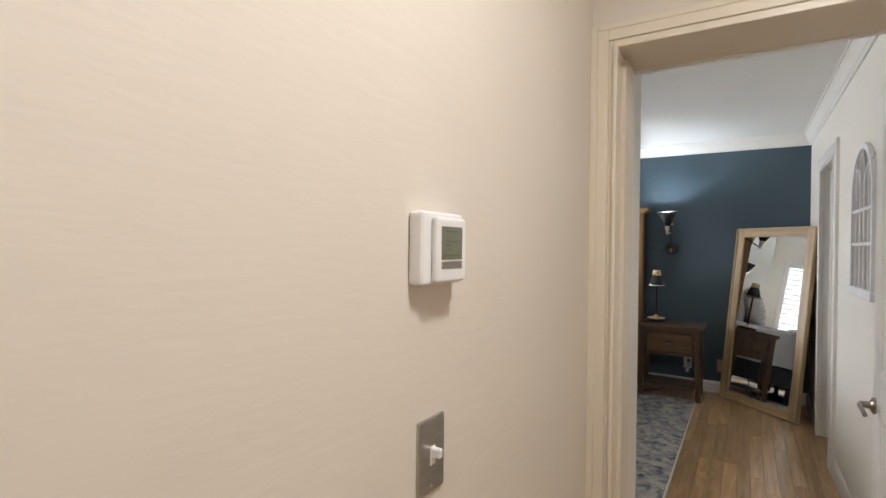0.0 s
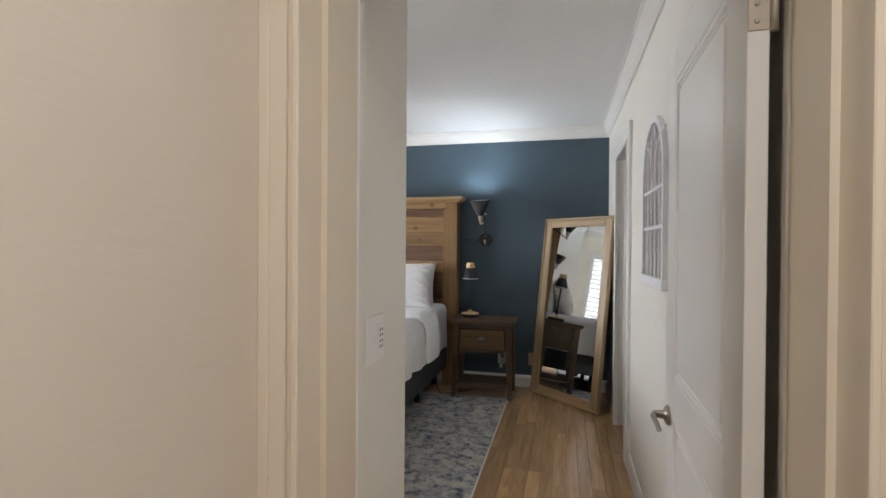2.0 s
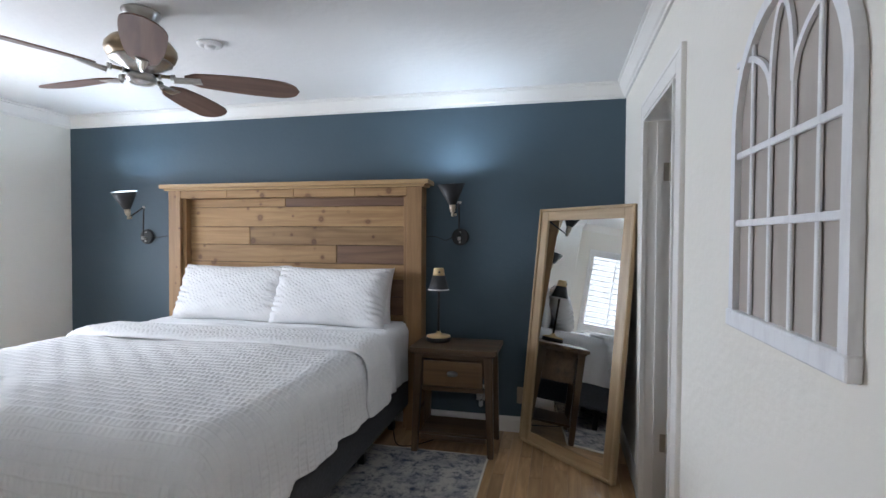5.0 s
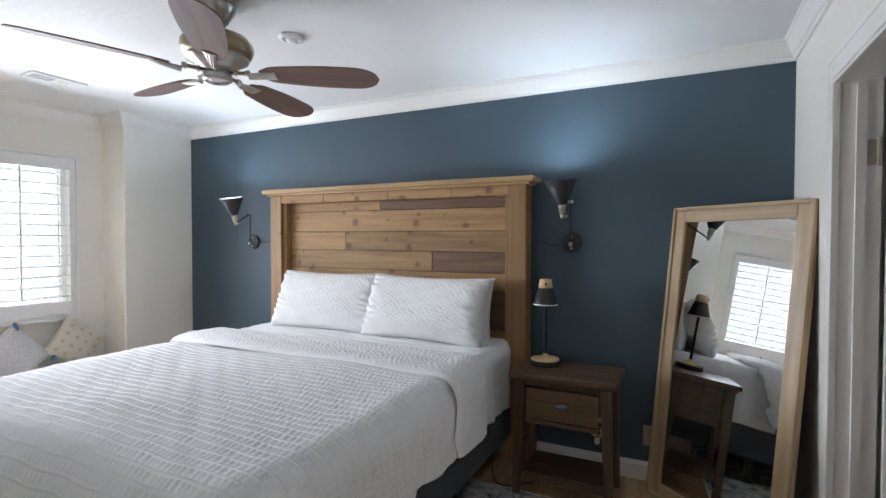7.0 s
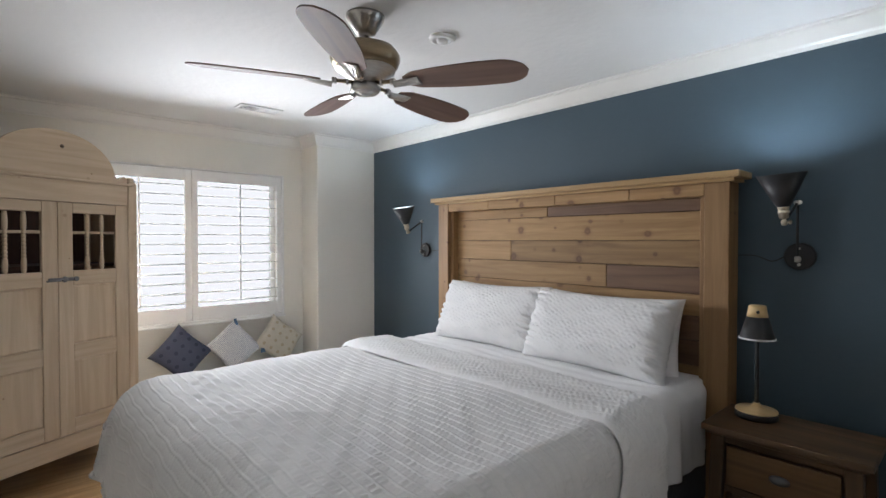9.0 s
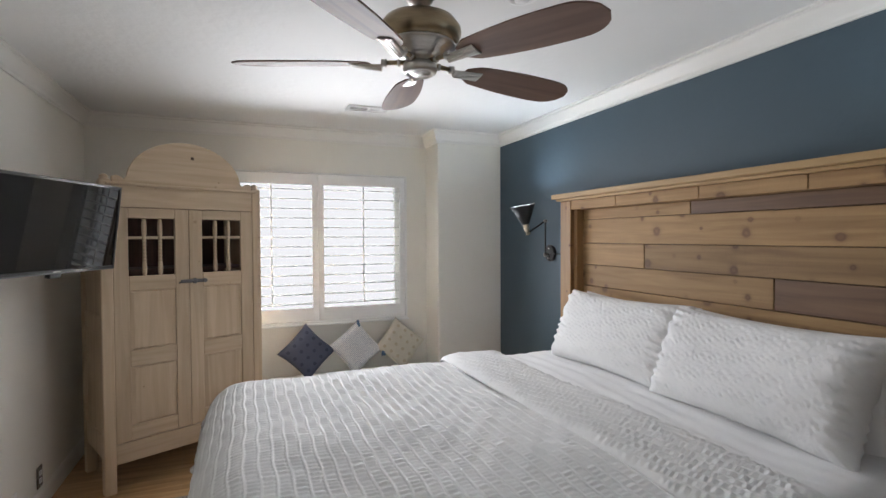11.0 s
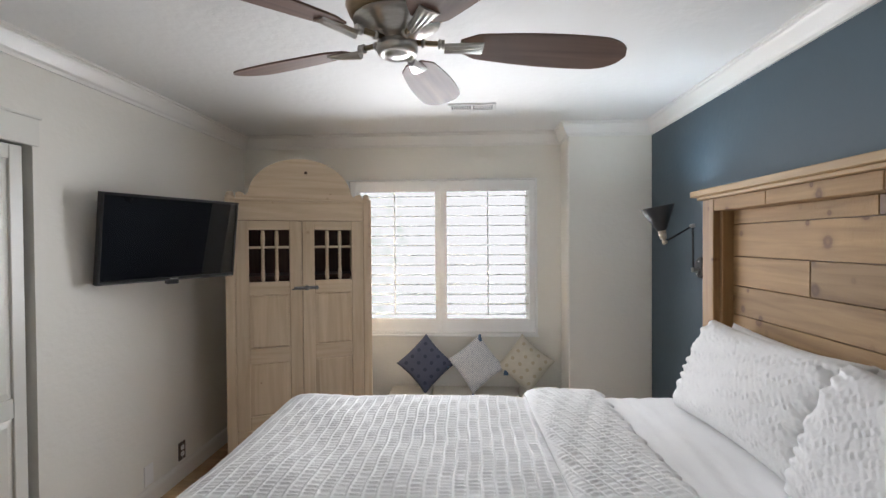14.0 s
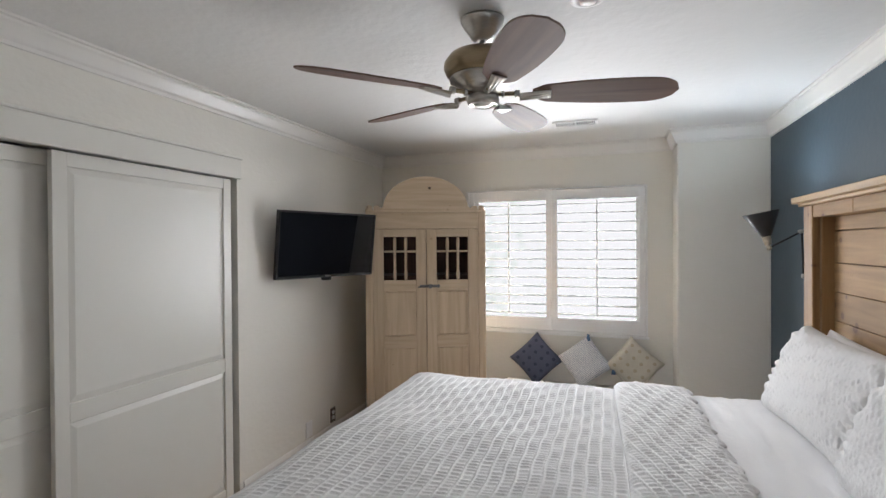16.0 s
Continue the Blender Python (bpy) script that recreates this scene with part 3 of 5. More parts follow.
# entry door, swung open towards the east wall
DOOR_M = pose(D1 - 0.046, YH1 + 0.012, 0.012, 0, 0, 88.5)
door = thing("door_1", "white two-panel bedroom door standing open", "door", m=DOOR_M, kind="structure")
for nm, b in panel_door("door", 0.765, 1.95, TRIM, ((0.22, 0.80), (0.93, 1.83))):
    part(nm, b, TRIM, door)
for z in (0.25, 1.752):
    hinge(door, pose(0.0, 0.0008, z, 0, 0, -90))
lever = bmesh.new()
for sgn, y in ((1, 0.035), (-1, 0.0)):
    lathe(lever, [(0.031, 0), (0.031, 0.006), (0.024, 0.012), (0.013, 0.016), (0.012, 0.045)], 24, pose(0.715, y, 0.80, -90 * sgn))
    tube(lever, curve_pts([(0.715, y + sgn * 0.043, 0.80), (0.68, y + sgn * 0.05, 0.803), (0.64, y + sgn * 0.047, 0.797), (0.612, y + sgn * 0.043, 0.785)], 6), 0.008)
part("lever_handle", lever, LEVER, door, "brushed nickel lever handle")

# side door leaf, open into the dim side room
side = thing("door_2", "white side door opened into a dim room", "door", m=pose(XE + 0.128, B1 - 0.058, 0.012, 0, 0, -8), kind="structure")
for nm, b in panel_door("door", 0.64, 1.98, TRIM, ((0.22, 0.80), (0.93, 1.86))):
    part(nm, b, TRIM, side)
for z in (0.33, 1.715):
    hinge(side, pose(-0.028, 0.030, z, 0, 0, 0))

# ---- closet ----
fascia = bmesh.new()
box(fascia, C0 - 0.015, XS - 0.05, YS + 0.001, YS + 0.022, CH - 0.012, CH + 0.105, 0.003)
box(fascia, C0 - 0.022, XS - 0.05, YS + 0.001, YS + 0.03, CH + 0.105, CH + 0.118, 0.003)
structure("trim_closet_fascia", fascia, CLOSET, "ivory board hiding the closet door track", "trim")


def closet_door(m, label):
    """A sliding leaf: stiles and rails round two fielded panels with sloping edges."""
    d = thing("closet_door", label, "sliding door", "sliding closet doors", m)
    wide, high, thick, stile = 1.01, CH - 0.03, 0.03, 0.060
    part("leaf", boxes((0.002, wide - 0.002, 0.0, thick - 0.012, 0.002, high - 0.002)), CLOSET, d)
    for x0 in (0.0, wide - stile):
        part("stile", boxes((x0, x0 + stile, 0.001, thick, 0, high), bevel=0.002), CLOSET, d)
    for z0, z1 in ((0.0, 0.10), (0.805, 0.888), (high - 0.062, high)):
        part("rail", boxes((stile, wide - stile, 0.001, thick - 0.001, z0, z1), bevel=0.002), CLOSET, d)
    for z0, z1 in ((0.10, 0.805), (0.888, high - 0.062)):
        b = bmesh.new()
        r = bmesh.ops.create_cube(b, size=1.0)
        for v in r["verts"]:
            front = v.co.y > 0
            inset = 0.030 if front else 0.0
            v.co = Vector((wide / 2 + math.copysign(wide / 2 - stile - inset, v.co.x), thick - 0.004 if front else thick - 0.0125,
                           (z0 + z1) / 2 + math.copysign((z1 - z0) / 2 - inset, v.co.z)))
        part("panel", b, CLOSET, d)
    return d


closet_door(pose(C0 + 0.035, YS - 0.045, 0.012), "ivory sliding closet door with two raised panels")
closet_door(pose(C0 + 0.860, YS - 0.095, 0.012), "ivory sliding closet door set behind its pair")

# ---- window ----
win = thing("window_1", "bright double window behind white shutters", "window", kind="structure")
fr = bmesh.new()
for y0, y1, z0, z1 in ((W0, W0 + 0.04, WZ0, WZ1), (W1 - 0.04, W1, WZ0, WZ1), (W0 + 0.04, W1 - 0.04, WZ0, WZ0 + 0.04), (W0 + 0.04, W1 - 0.04, WZ1 - 0.04, WZ1), (3.84, 3.88, WZ0 + 0.04, WZ1 - 0.04)):
    box(fr, XW - 0.115, XW - 0.075, y0, y1, z0, z1, 0.004)
part("window_frame", fr, SHUTTER, win)
for y0, y1 in ((W0 + 0.04, 3.84), (3.88, W1 - 0.04)):
    pane = part("pane", boxes((XW - 0.097, XW - 0.093, y0, y1, WZ0 + 0.04, WZ1 - 0.04)), pane_glass, win)
    pane.visible_shadow = False
cs = bmesh.new()
Y0, Y1, Z0, Z1 = 3.07, 4.645, 0.775, 2.065
for y0, y1, z0, z1 in ((Y0, Y0 + 0.025, Z0, Z1), (Y1 - 0.018, Y1, Z0, Z1), (Y0, Y1, Z0, Z0 + 0.022), (Y0, Y1, Z1 - 0.012, Z1)):
    box(cs, XW, XW + 0.03, y0, y1, z0, z1, 0.002)
box(cs, XW, XW + 0.042, Y0 - 0.01, Y1 + 0.01, Z0 - 0.012, Z0 + 0.004, 0.003)
part("window_sill", cs, SHUTTER, win)


def shutter(y0, y1, tilt, label):
    """One plantation shutter: stiles, rails, thirteen louvres and the tilt rod."""
    s = thing("window_shutter", label, "shutter", "window shutters")
    zb, zt, xa, xb = 0.80, 2.05, XW - 0.004, XW + 0.024
    lz0, lz1 = 0.91, 1.962
    sw = 0.045
    part("stile", boxes((xa, xb, y0, y0 + sw, zb, zt), bevel=0.002), SHUTTER, s)
    part("stile", boxes((xa, xb, y1 - sw, y1, zb, zt), bevel=0.002), SHUTTER, s)
    part("rail", boxes((xa + 0.001, xb - 0.001, y0 + sw, y1 - sw, zb, lz0), bevel=0.001), SHUTTER, s)
    part("rail", boxes((xa + 0.001, xb - 0.001, y0 + sw, y1 - sw, lz1, zt), bevel=0.001), SHUTTER, s)
    n = 13
    pitch = (lz1 - lz0) / n
    lv = bmesh.new()
    L, seg = y1 - y0 - 2 * sw - 0.006, 12
    rings = [[lv.verts.new((0.036 * math.cos(2 * math.pi * k / seg), yy, 0.0042 * math.sin(2 * math.pi * k / seg))) for k in range(seg)] for yy in (-L / 2, L / 2)]
    for k in range(seg):
        lv.faces.new((rings[0][k], rings[0][(k + 1) % seg], rings[1][(k + 1) % seg], rings[1][k])).smooth = True
    lv.faces.new(rings[0])
    lv.faces.new(rings[1])
    me = done(lv, "louvre", SHUTTER)
    for k in range(n):
        o = new("louvre", me)
        o.parent = s
        o.matrix_basis = pose((xa + xb) / 2, (y0 + y1) / 2, lz0 + (k + 0.5) * pitch, 0, tilt, 0)
    part("tilt_rod", boxes((xb + 0.022, xb + 0.030, (y0 + y1) / 2 - 0.005, (y0 + y1) / 2 + 0.005, lz0 + 0.03, lz1 - 0.01), bevel=0.002), SHUTTER, s)
    return s


shutter(3.098, 3.853, 4, "white plantation shutter with open louvres over the window")
shutter(3.857, 4.624, 4, "white plantation shutter with open louvres over the window")
bd = bmesh.new()
box(bd, -6.05, -6.0, -1.2, 8.8, -2.0, 5.6)
solid("backdrop", bd, DISTANCE, "overcast glare and pale trees outside the window", "backdrop", "structure")

# ---- bed ----
BX, HWID, TOP = -1.90, 1.0, 0.785


def fold_profile(s, hw, r, flare=0.10):
    """Across a draped edge: distance out and drop, for a length s of cloth from the middle."""
    a = np.abs(s)
    q = np.clip((a - (hw - r)) / r, 0, math.pi / 2)
    rest = np.clip(a - (hw - r) - r * math.pi / 2, 0, None)
    out = np.where(a < hw - r, a, hw - r + r * np.sin(q) + flare * rest)
    drop = r * (1 - np.cos(q)) + rest
    return np.sign(s) * out, drop


def waves(x, y, seed=0.0):
    """Slow unevenness of lying cloth."""
    return (np.sin(3.1 * x + 1.7 * y + seed) * np.sin(2.3 * y - 1.1 * x + 2 * seed) + 0.5 * np.sin(7.3 * x - 4.1 * y + seed * 3) * np.sin(5.9 * y + 1.3))


def seersucker(x, y, row, cell, seed, ridge=0.55):
    """Smooth ribs along x, and between them rows of short gathered puckers; nothing runs quite straight."""
    y = y + 0.07 * row * np.sin(x * 9 + seed) + 0.05 * row * np.sin(x * 27 + 2.3 * seed + y * 7)
    r = np.floor(y / row)
    ph = np.sin(r * 12.9898 + seed) * 43758.5453
    ph = (ph - np.floor(ph)) * 6.28
    f = y / row - r
    edge = np.minimum(f, 1 - f)
    between = np.clip((edge - 0.05) / 0.20, 0, 1)
    between = between * between * (3 - 2 * between)
    rib = np.exp(-(edge / 0.10) ** 2)
    wob = 1.3 * np.sin(x * 23 + ph * 3 + r) + 0.9 * np.sin(x * 61 + ph * 2)
    gather = 0.5 + 0.5 * np.sin(2 * math.pi * x / cell + ph + wob + 1.4 * (f - 0.5))
    size = 0.7 + 0.3 * np.sin(x * 37 + r * 2.1 + seed)
    return ridge * rib + 0.85 * between * gather * size


def raised(P, h):
    """Lifts a sheet of points by h along its own normals, the side that lies up or outwards."""
    n = np.cross(np.gradient(P, axis=1), np.gradient(P, axis=0))
    n /= np.maximum(np.linalg.norm(n, axis=-1, keepdims=True), 1e-9)
    return P + n * h[..., None]


def comforter():
    drop = 0.285
    u = np.arange(-(HWID + drop), HWID + drop + 0.001, 0.0050)
    v = np.arange(-0.42, 1.36, 0.0037)
    S, V = np.meshgrid(u, v)
    px, dx = fold_profile(S, HWID + 0.01, 0.15)
    foot, dy = fold_profile(np.minimum(V, 0.3) - 0.3, 0.3, 0.20, 0.16)
    py = np.where(V < 0.3, 0.3 + foot, V)
    d = (dx ** 2.4 + dy ** 2.4) ** (1 / 2.4)
    wing = np.clip(dx / 0.2, 0, 1) * np.clip(dy / 0.22, 0, 1)
    h = 0.0058 * seersucker(S, V, 0.0455, 0.025, 1.0, 0.75)
    slow = 0.010 * waves(S * 1.4, V * 1.4, 0.3)
    hang = np.clip(d / 0.3, 0, 1)
    side = np.sign(S) * np.clip(dx / 0.2, 0, 1)
    ripple = hang * (0.018 * np.sin(V * 17 + 1) + 0.012 * np.sin(V * 31)) * (np.abs(side) > 0)
    rip2 = hang * (0.010 * np.sin(S * 15) + 0.005 * np.sin(S * 29 + 2)) * np.clip(dy / 0.2, 0, 1)
    flat = np.clip(1 - d / 0.1, 0, 1)
    P = np.empty(S.shape + (3,))
    P[..., 0] = BX + px + side * ripple * 0.7 + np.sign(S) * 0.02 * wing
    P[..., 1] = 3.085 + py - rip2 - 0.02 * wing
    P[..., 2] = TOP - 0.012 - d + slow * flat + 0.010 * np.exp(-((V - 0.25) / 0.2) ** 2) * flat
    P[..., 2] = np.maximum(P[..., 2], 0.30 + 0.015 * np.sin(S * 9))
    P = raised(P, h)
    ob = new("cover", grid_mesh("cover", P, QUILT))
    tk = ob.modifiers.new("thick", 'SOLIDIFY')
    tk.thickness, tk.offset = 0.012, -1
    ob.parent = quilt


def fold_back():
    """The turned-back end of the comforter, lying in a thick band across the bed."""
    drop = 0.315
    u = np.arange(-(HWID + drop), HWID + drop + 0.001, 0.0062)
    w = np.linspace(-0.19, 0.19, 104)
    S, Wd = np.meshgrid(u, w)
    px, dx = fold_profile(S, HWID + 0.018, 0.11)
    hang = np.clip(dx / 0.25, 0, 1)
    mid = 4.575 + 0.02 * np.sin(S * 2.2 + 0.6) - 0.06 * hang * (S > 0)
    body = (1 - (np.abs(Wd) / 0.19) ** 5)
    h = 0.0080 * seersucker(S * 0.96 + Wd * 0.28, Wd * 0.96 - S * 0.28, 0.043, 0.026, 2.0, 0.5)
    t = 0.030 * np.clip(body, 0, 1) ** 0.6 + 0.006 * waves(S, Wd * 3, 2.0)
    side = np.sign(S) * np.clip(dx / 0.1, 0, 1)
    flat = np.clip(1 - dx / 0.11, 0, 1)
    P = np.empty(S.shape + (3,))
    P[..., 0] = BX + px + side * t * 0.7 * (1 - flat * 0.8)
    P[..., 1] = mid + Wd * (1 - 0.12 * hang) + np.clip(Wd / 0.19, 0, 1) ** 4 * (0.008 * np.sin(S * 47) + 0.006 * np.sin(S * 83 + 1)) + hang * 0.018 * np.sin(dx * 24 + Wd * 8)
    P[..., 2] = TOP - 0.009 - dx + t * (0.15 + 0.85 * flat)
    P = raised(P, h * np.clip(body * 2, 0, 1))
    ob = new("turned_back_end", grid_mesh("turned_back_end", P, QUILT))
    tk = ob.modifiers.new("thick", 'SOLIDIFY')
    tk.thickness, tk.offset = 0.012, -1
    ob.parent = quilt
    ob["label"] = "thick turned-back band"


def mattress_sheet():
    drop = 0.34
    u = np.arange(-(HWID - 0.02 + drop), HWID - 0.02 + drop + 0.001, 0.012)
    v = np.linspace(0, 0.96, 90)
    S, V = np.meshgrid(u, v)
    px, dx = fold_profile(S, HWID - 0.03, 0.075, 0.02)
    hang = np.clip(dx / 0.2, 0, 1)
    h = 0.004 * waves(S * 2.2, V * 4, 1.0) + 0.0025 * np.sin(V * 70 + 3 * np.sin(S * 3)) * np.clip(1 - dx * 9, 0, 1) * np.exp(-((V - 0.45) / 0.25) ** 2)
    P = np.empty(S.shape + (3,))
    P[..., 0] = BX + px + np.sign(S) * hang * (0.008 * np.sin(V * 26) + 0.006 * np.sin(V * 47 + 1))
    P[..., 1] = 4.40 + V
    P[..., 2] = TOP - 0.012 - dx + h
    ob = new("bed_sheet", grid_mesh("bed_sheet", P, LINEN))
    tk = ob.modifiers.new("thick", 'SOLIDIFY')
    tk.thickness, tk.offset = 0.004, -1
    return tagged(ob, "smooth white cotton sheet over the mattress", "bed sheet")


bed = thing("bed", "king bed with charcoal fabric base and white mattress", "bed", m=Matrix.Translation((BX, 3.33, 0)))
part("box_base", boxes((-0.965, 0.965, 0, 2.03, 0.185, 0.44), bevel=0.015, seg=2), GREYFAB, bed)
leg = done(boxes((-0.022, 0.022, -0.022, 0.022, 0.012, 0.185), bevel=0.004), "leg", BLACK)
for x in (-0.85, 0, 0.85):
    for y in (0.12, 0.75, 1.38, 1.93):
        o = new("leg", leg)
        o.parent = bed
        o.location = (x, y, 0)
mt = bmesh.new()
box(mt, -0.955, 0.955, 0.005, 2.025, 0.442, TOP - 0.03, 0.06, 3)
part("mattress", mt, LINEN, bed, "thick white mattress", smooth=True)
quilt = thing("comforter", "white seersucker comforter spread with its end turned back", "comforter")
comforter()
fold_back()
mattress_sheet()


def pillow_mesh(name, w, h, t, material, crinkle, seed, n=(220, 120)):
    """A stuffed pillow in the x-z plane, seams at the rim, corners drawn out."""
    sides = []
    for sgn in (-1, 1):
        a = np.linspace(-1, 1, n[0])
        b = np.linspace(-1, 1, n[1])
        U, V = np.meshgrid(a, b)
        full = (np.clip(1 - np.abs(U) ** (10.0 if crinkle else 5.0), 0, 1) * np.clip(1 - np.abs(V) ** 3.0, 0, 1)) ** 0.5
        x = U * w / 2 * (1 - 0.065 * (1 - np.abs(V) ** 2) * np.abs(U) ** 3)
        z = V * h / 2 * (1 - 0.10 * (1 - np.abs(U) ** 2) * np.abs(V) ** 3)
        lump = 1 + 0.08 * np.sin(U * 4 + seed) * np.sin(V * 3 + seed * 2)
        y = sgn * t / 2 * full * lump
        if crinkle:
            c = seersucker(x * 0.80 + z * 0.60 + seed, z * 0.80 - x * 0.60, 0.027, 0.025, seed, 0.35) + 0.45 * np.sin(x * 31 + 9 * z + seed) * np.sin(z * 37 - 5 * x)
            y = y + sgn * crinkle * c * np.clip(full * 4, 0, 1)
            y = y + sgn * 0.010 * np.sin(26 * V + 3 * np.sin(5 * V + seed) + 9 * U) * np.clip(np.abs(U) - 0.68, 0, 1) * 3.2 * np.clip(full * 1.5, 0, 1)
        sides.append(np.stack([x, y, z], -1))
    A, B = sides
    hh, ww = A.shape[:2]
    idx = np.arange(hh * ww).reshape(hh, ww)
    q1 = np.stack([idx[:-1, :-1], idx[:-1, 1:], idx[1:, 1:], idx[1:, :-1]], -1).reshape(-1, 4)
    q2 = q1[:, ::-1] + hh * ww
    me = bpy.data.meshes.new(name)
    me.from_pydata(np.concatenate([A.reshape(-1, 3), B.reshape(-1, 3)]).tolist(), [], np.concatenate([q1, q2]).tolist())
    b = bmesh.new()
    b.from_mesh(me)
    bmesh.ops.remove_doubles(b, verts=b.verts, dist=0.0004)
    b.to_mesh(me)
    b.free()
    me.materials.append(material)
    me.polygons.foreach_set("use_smooth", [True] * len(me.polygons))
    return me


for k, (x, y, z, lean, yaw, w) in enumerate(((-2.290, 5.180, 0.965, -24, 3, 0.88), (-1.472, 5.150, 0.965, -25, -2, 0.89), (-2.27, 5.288, 0.94, -8, 0, 0.86), (-1.475, 5.285, 0.942, -8, 0, 0.86))):
    p = new("pillow", pillow_mesh("pillow", w, 0.45, 0.188 if k < 2 else 0.14, CASE if k < 2 else LINEN, 0.0050 if k < 2 else 0.0, k + 1.0))
    p.matrix_basis = pose(x, y, z, lean, 0, yaw)
    tagged(p, "plump white crinkled pillow leaning on the headboard" if k < 2 else "smooth white pillow tucked behind another", "pillow", "pillows on the bed")

# ---- headboard ----
hb = thing("headboard", "tall reclaimed cedar plank headboard with a cap", "headboard", m=Matrix.Translation((-1.90, 5.37, 0)))
part("cap", boxes((-1.112, 1.112, -0.115, 0.07, 1.768, 1.800), bevel=0.004), CEDARP, hb, "pale cedar cap board")
part("cap_moulding", boxes((-1.085, 1.085, -0.092, 0.05, 1.752, 1.768), bevel=0.003), CEDARP, hb)
for x0, x1 in ((-1.058, -0.945), (0.945, 1.060)):
    part("post", boxes((x0, x1, -0.075, 0.05, 0.0, 1.752), bevel=0.004), CEDARV, hb)
for x0, x1 in ((-0.945, -0.915), (0.915, 0.945)):
    part("inner_post", boxes((x0, x1, -0.045, 0.05, 0.0, 1.69), bevel=0.003), CEDARV, hb)
edges = (-0.945, -0.52, 0.055, 0.55, 0.945)
for a, b in zip(edges, edges[1:]):
    part("top_rail_board", boxes((a + 0.001, b - 0.001, -0.072, 0.05, 1.690, 1.751), bevel=0.003), CEDAR, hb)
rows = ((1.622, 1.690, (-0.06,), (0, 1)), (1.468, 1.622, (), (0,)), (1.328, 1.468, (-0.37,), (0, 0)), (1.190, 1.328, (0.37,), (0, 1)),
        (1.075, 1.190, (), (0,)), (0.950, 1.075, (0.1,), (0, 1)), (0.815, 0.950, (-0.2, 0.6), (0, 0, 1)), (0.665, 0.815, (0.3,), (0, 0)), (0.52, 0.665, (), (1,)), (0.38, 0.52, (), (0,)))
for z0, z1, cuts, dark in rows:
    xs = (-0.915, *cuts, 0.915)
    for a, b, d in zip(xs, xs[1:], dark):
        part("plank", boxes((a + 0.0015, b - 0.0015, 0.004 + 0.003 * random.random(), 0.03, z0 + 0.0018, z1 - 0.0018), bevel=0.002), REDCEDAR if d else CEDAR, hb,
             "dark red-brown cedar plank" if d else "")
part("backing", boxes((-0.915, 0.915, 0.0305, 0.045, 0.36, 1.69)), WALNUT, hb)


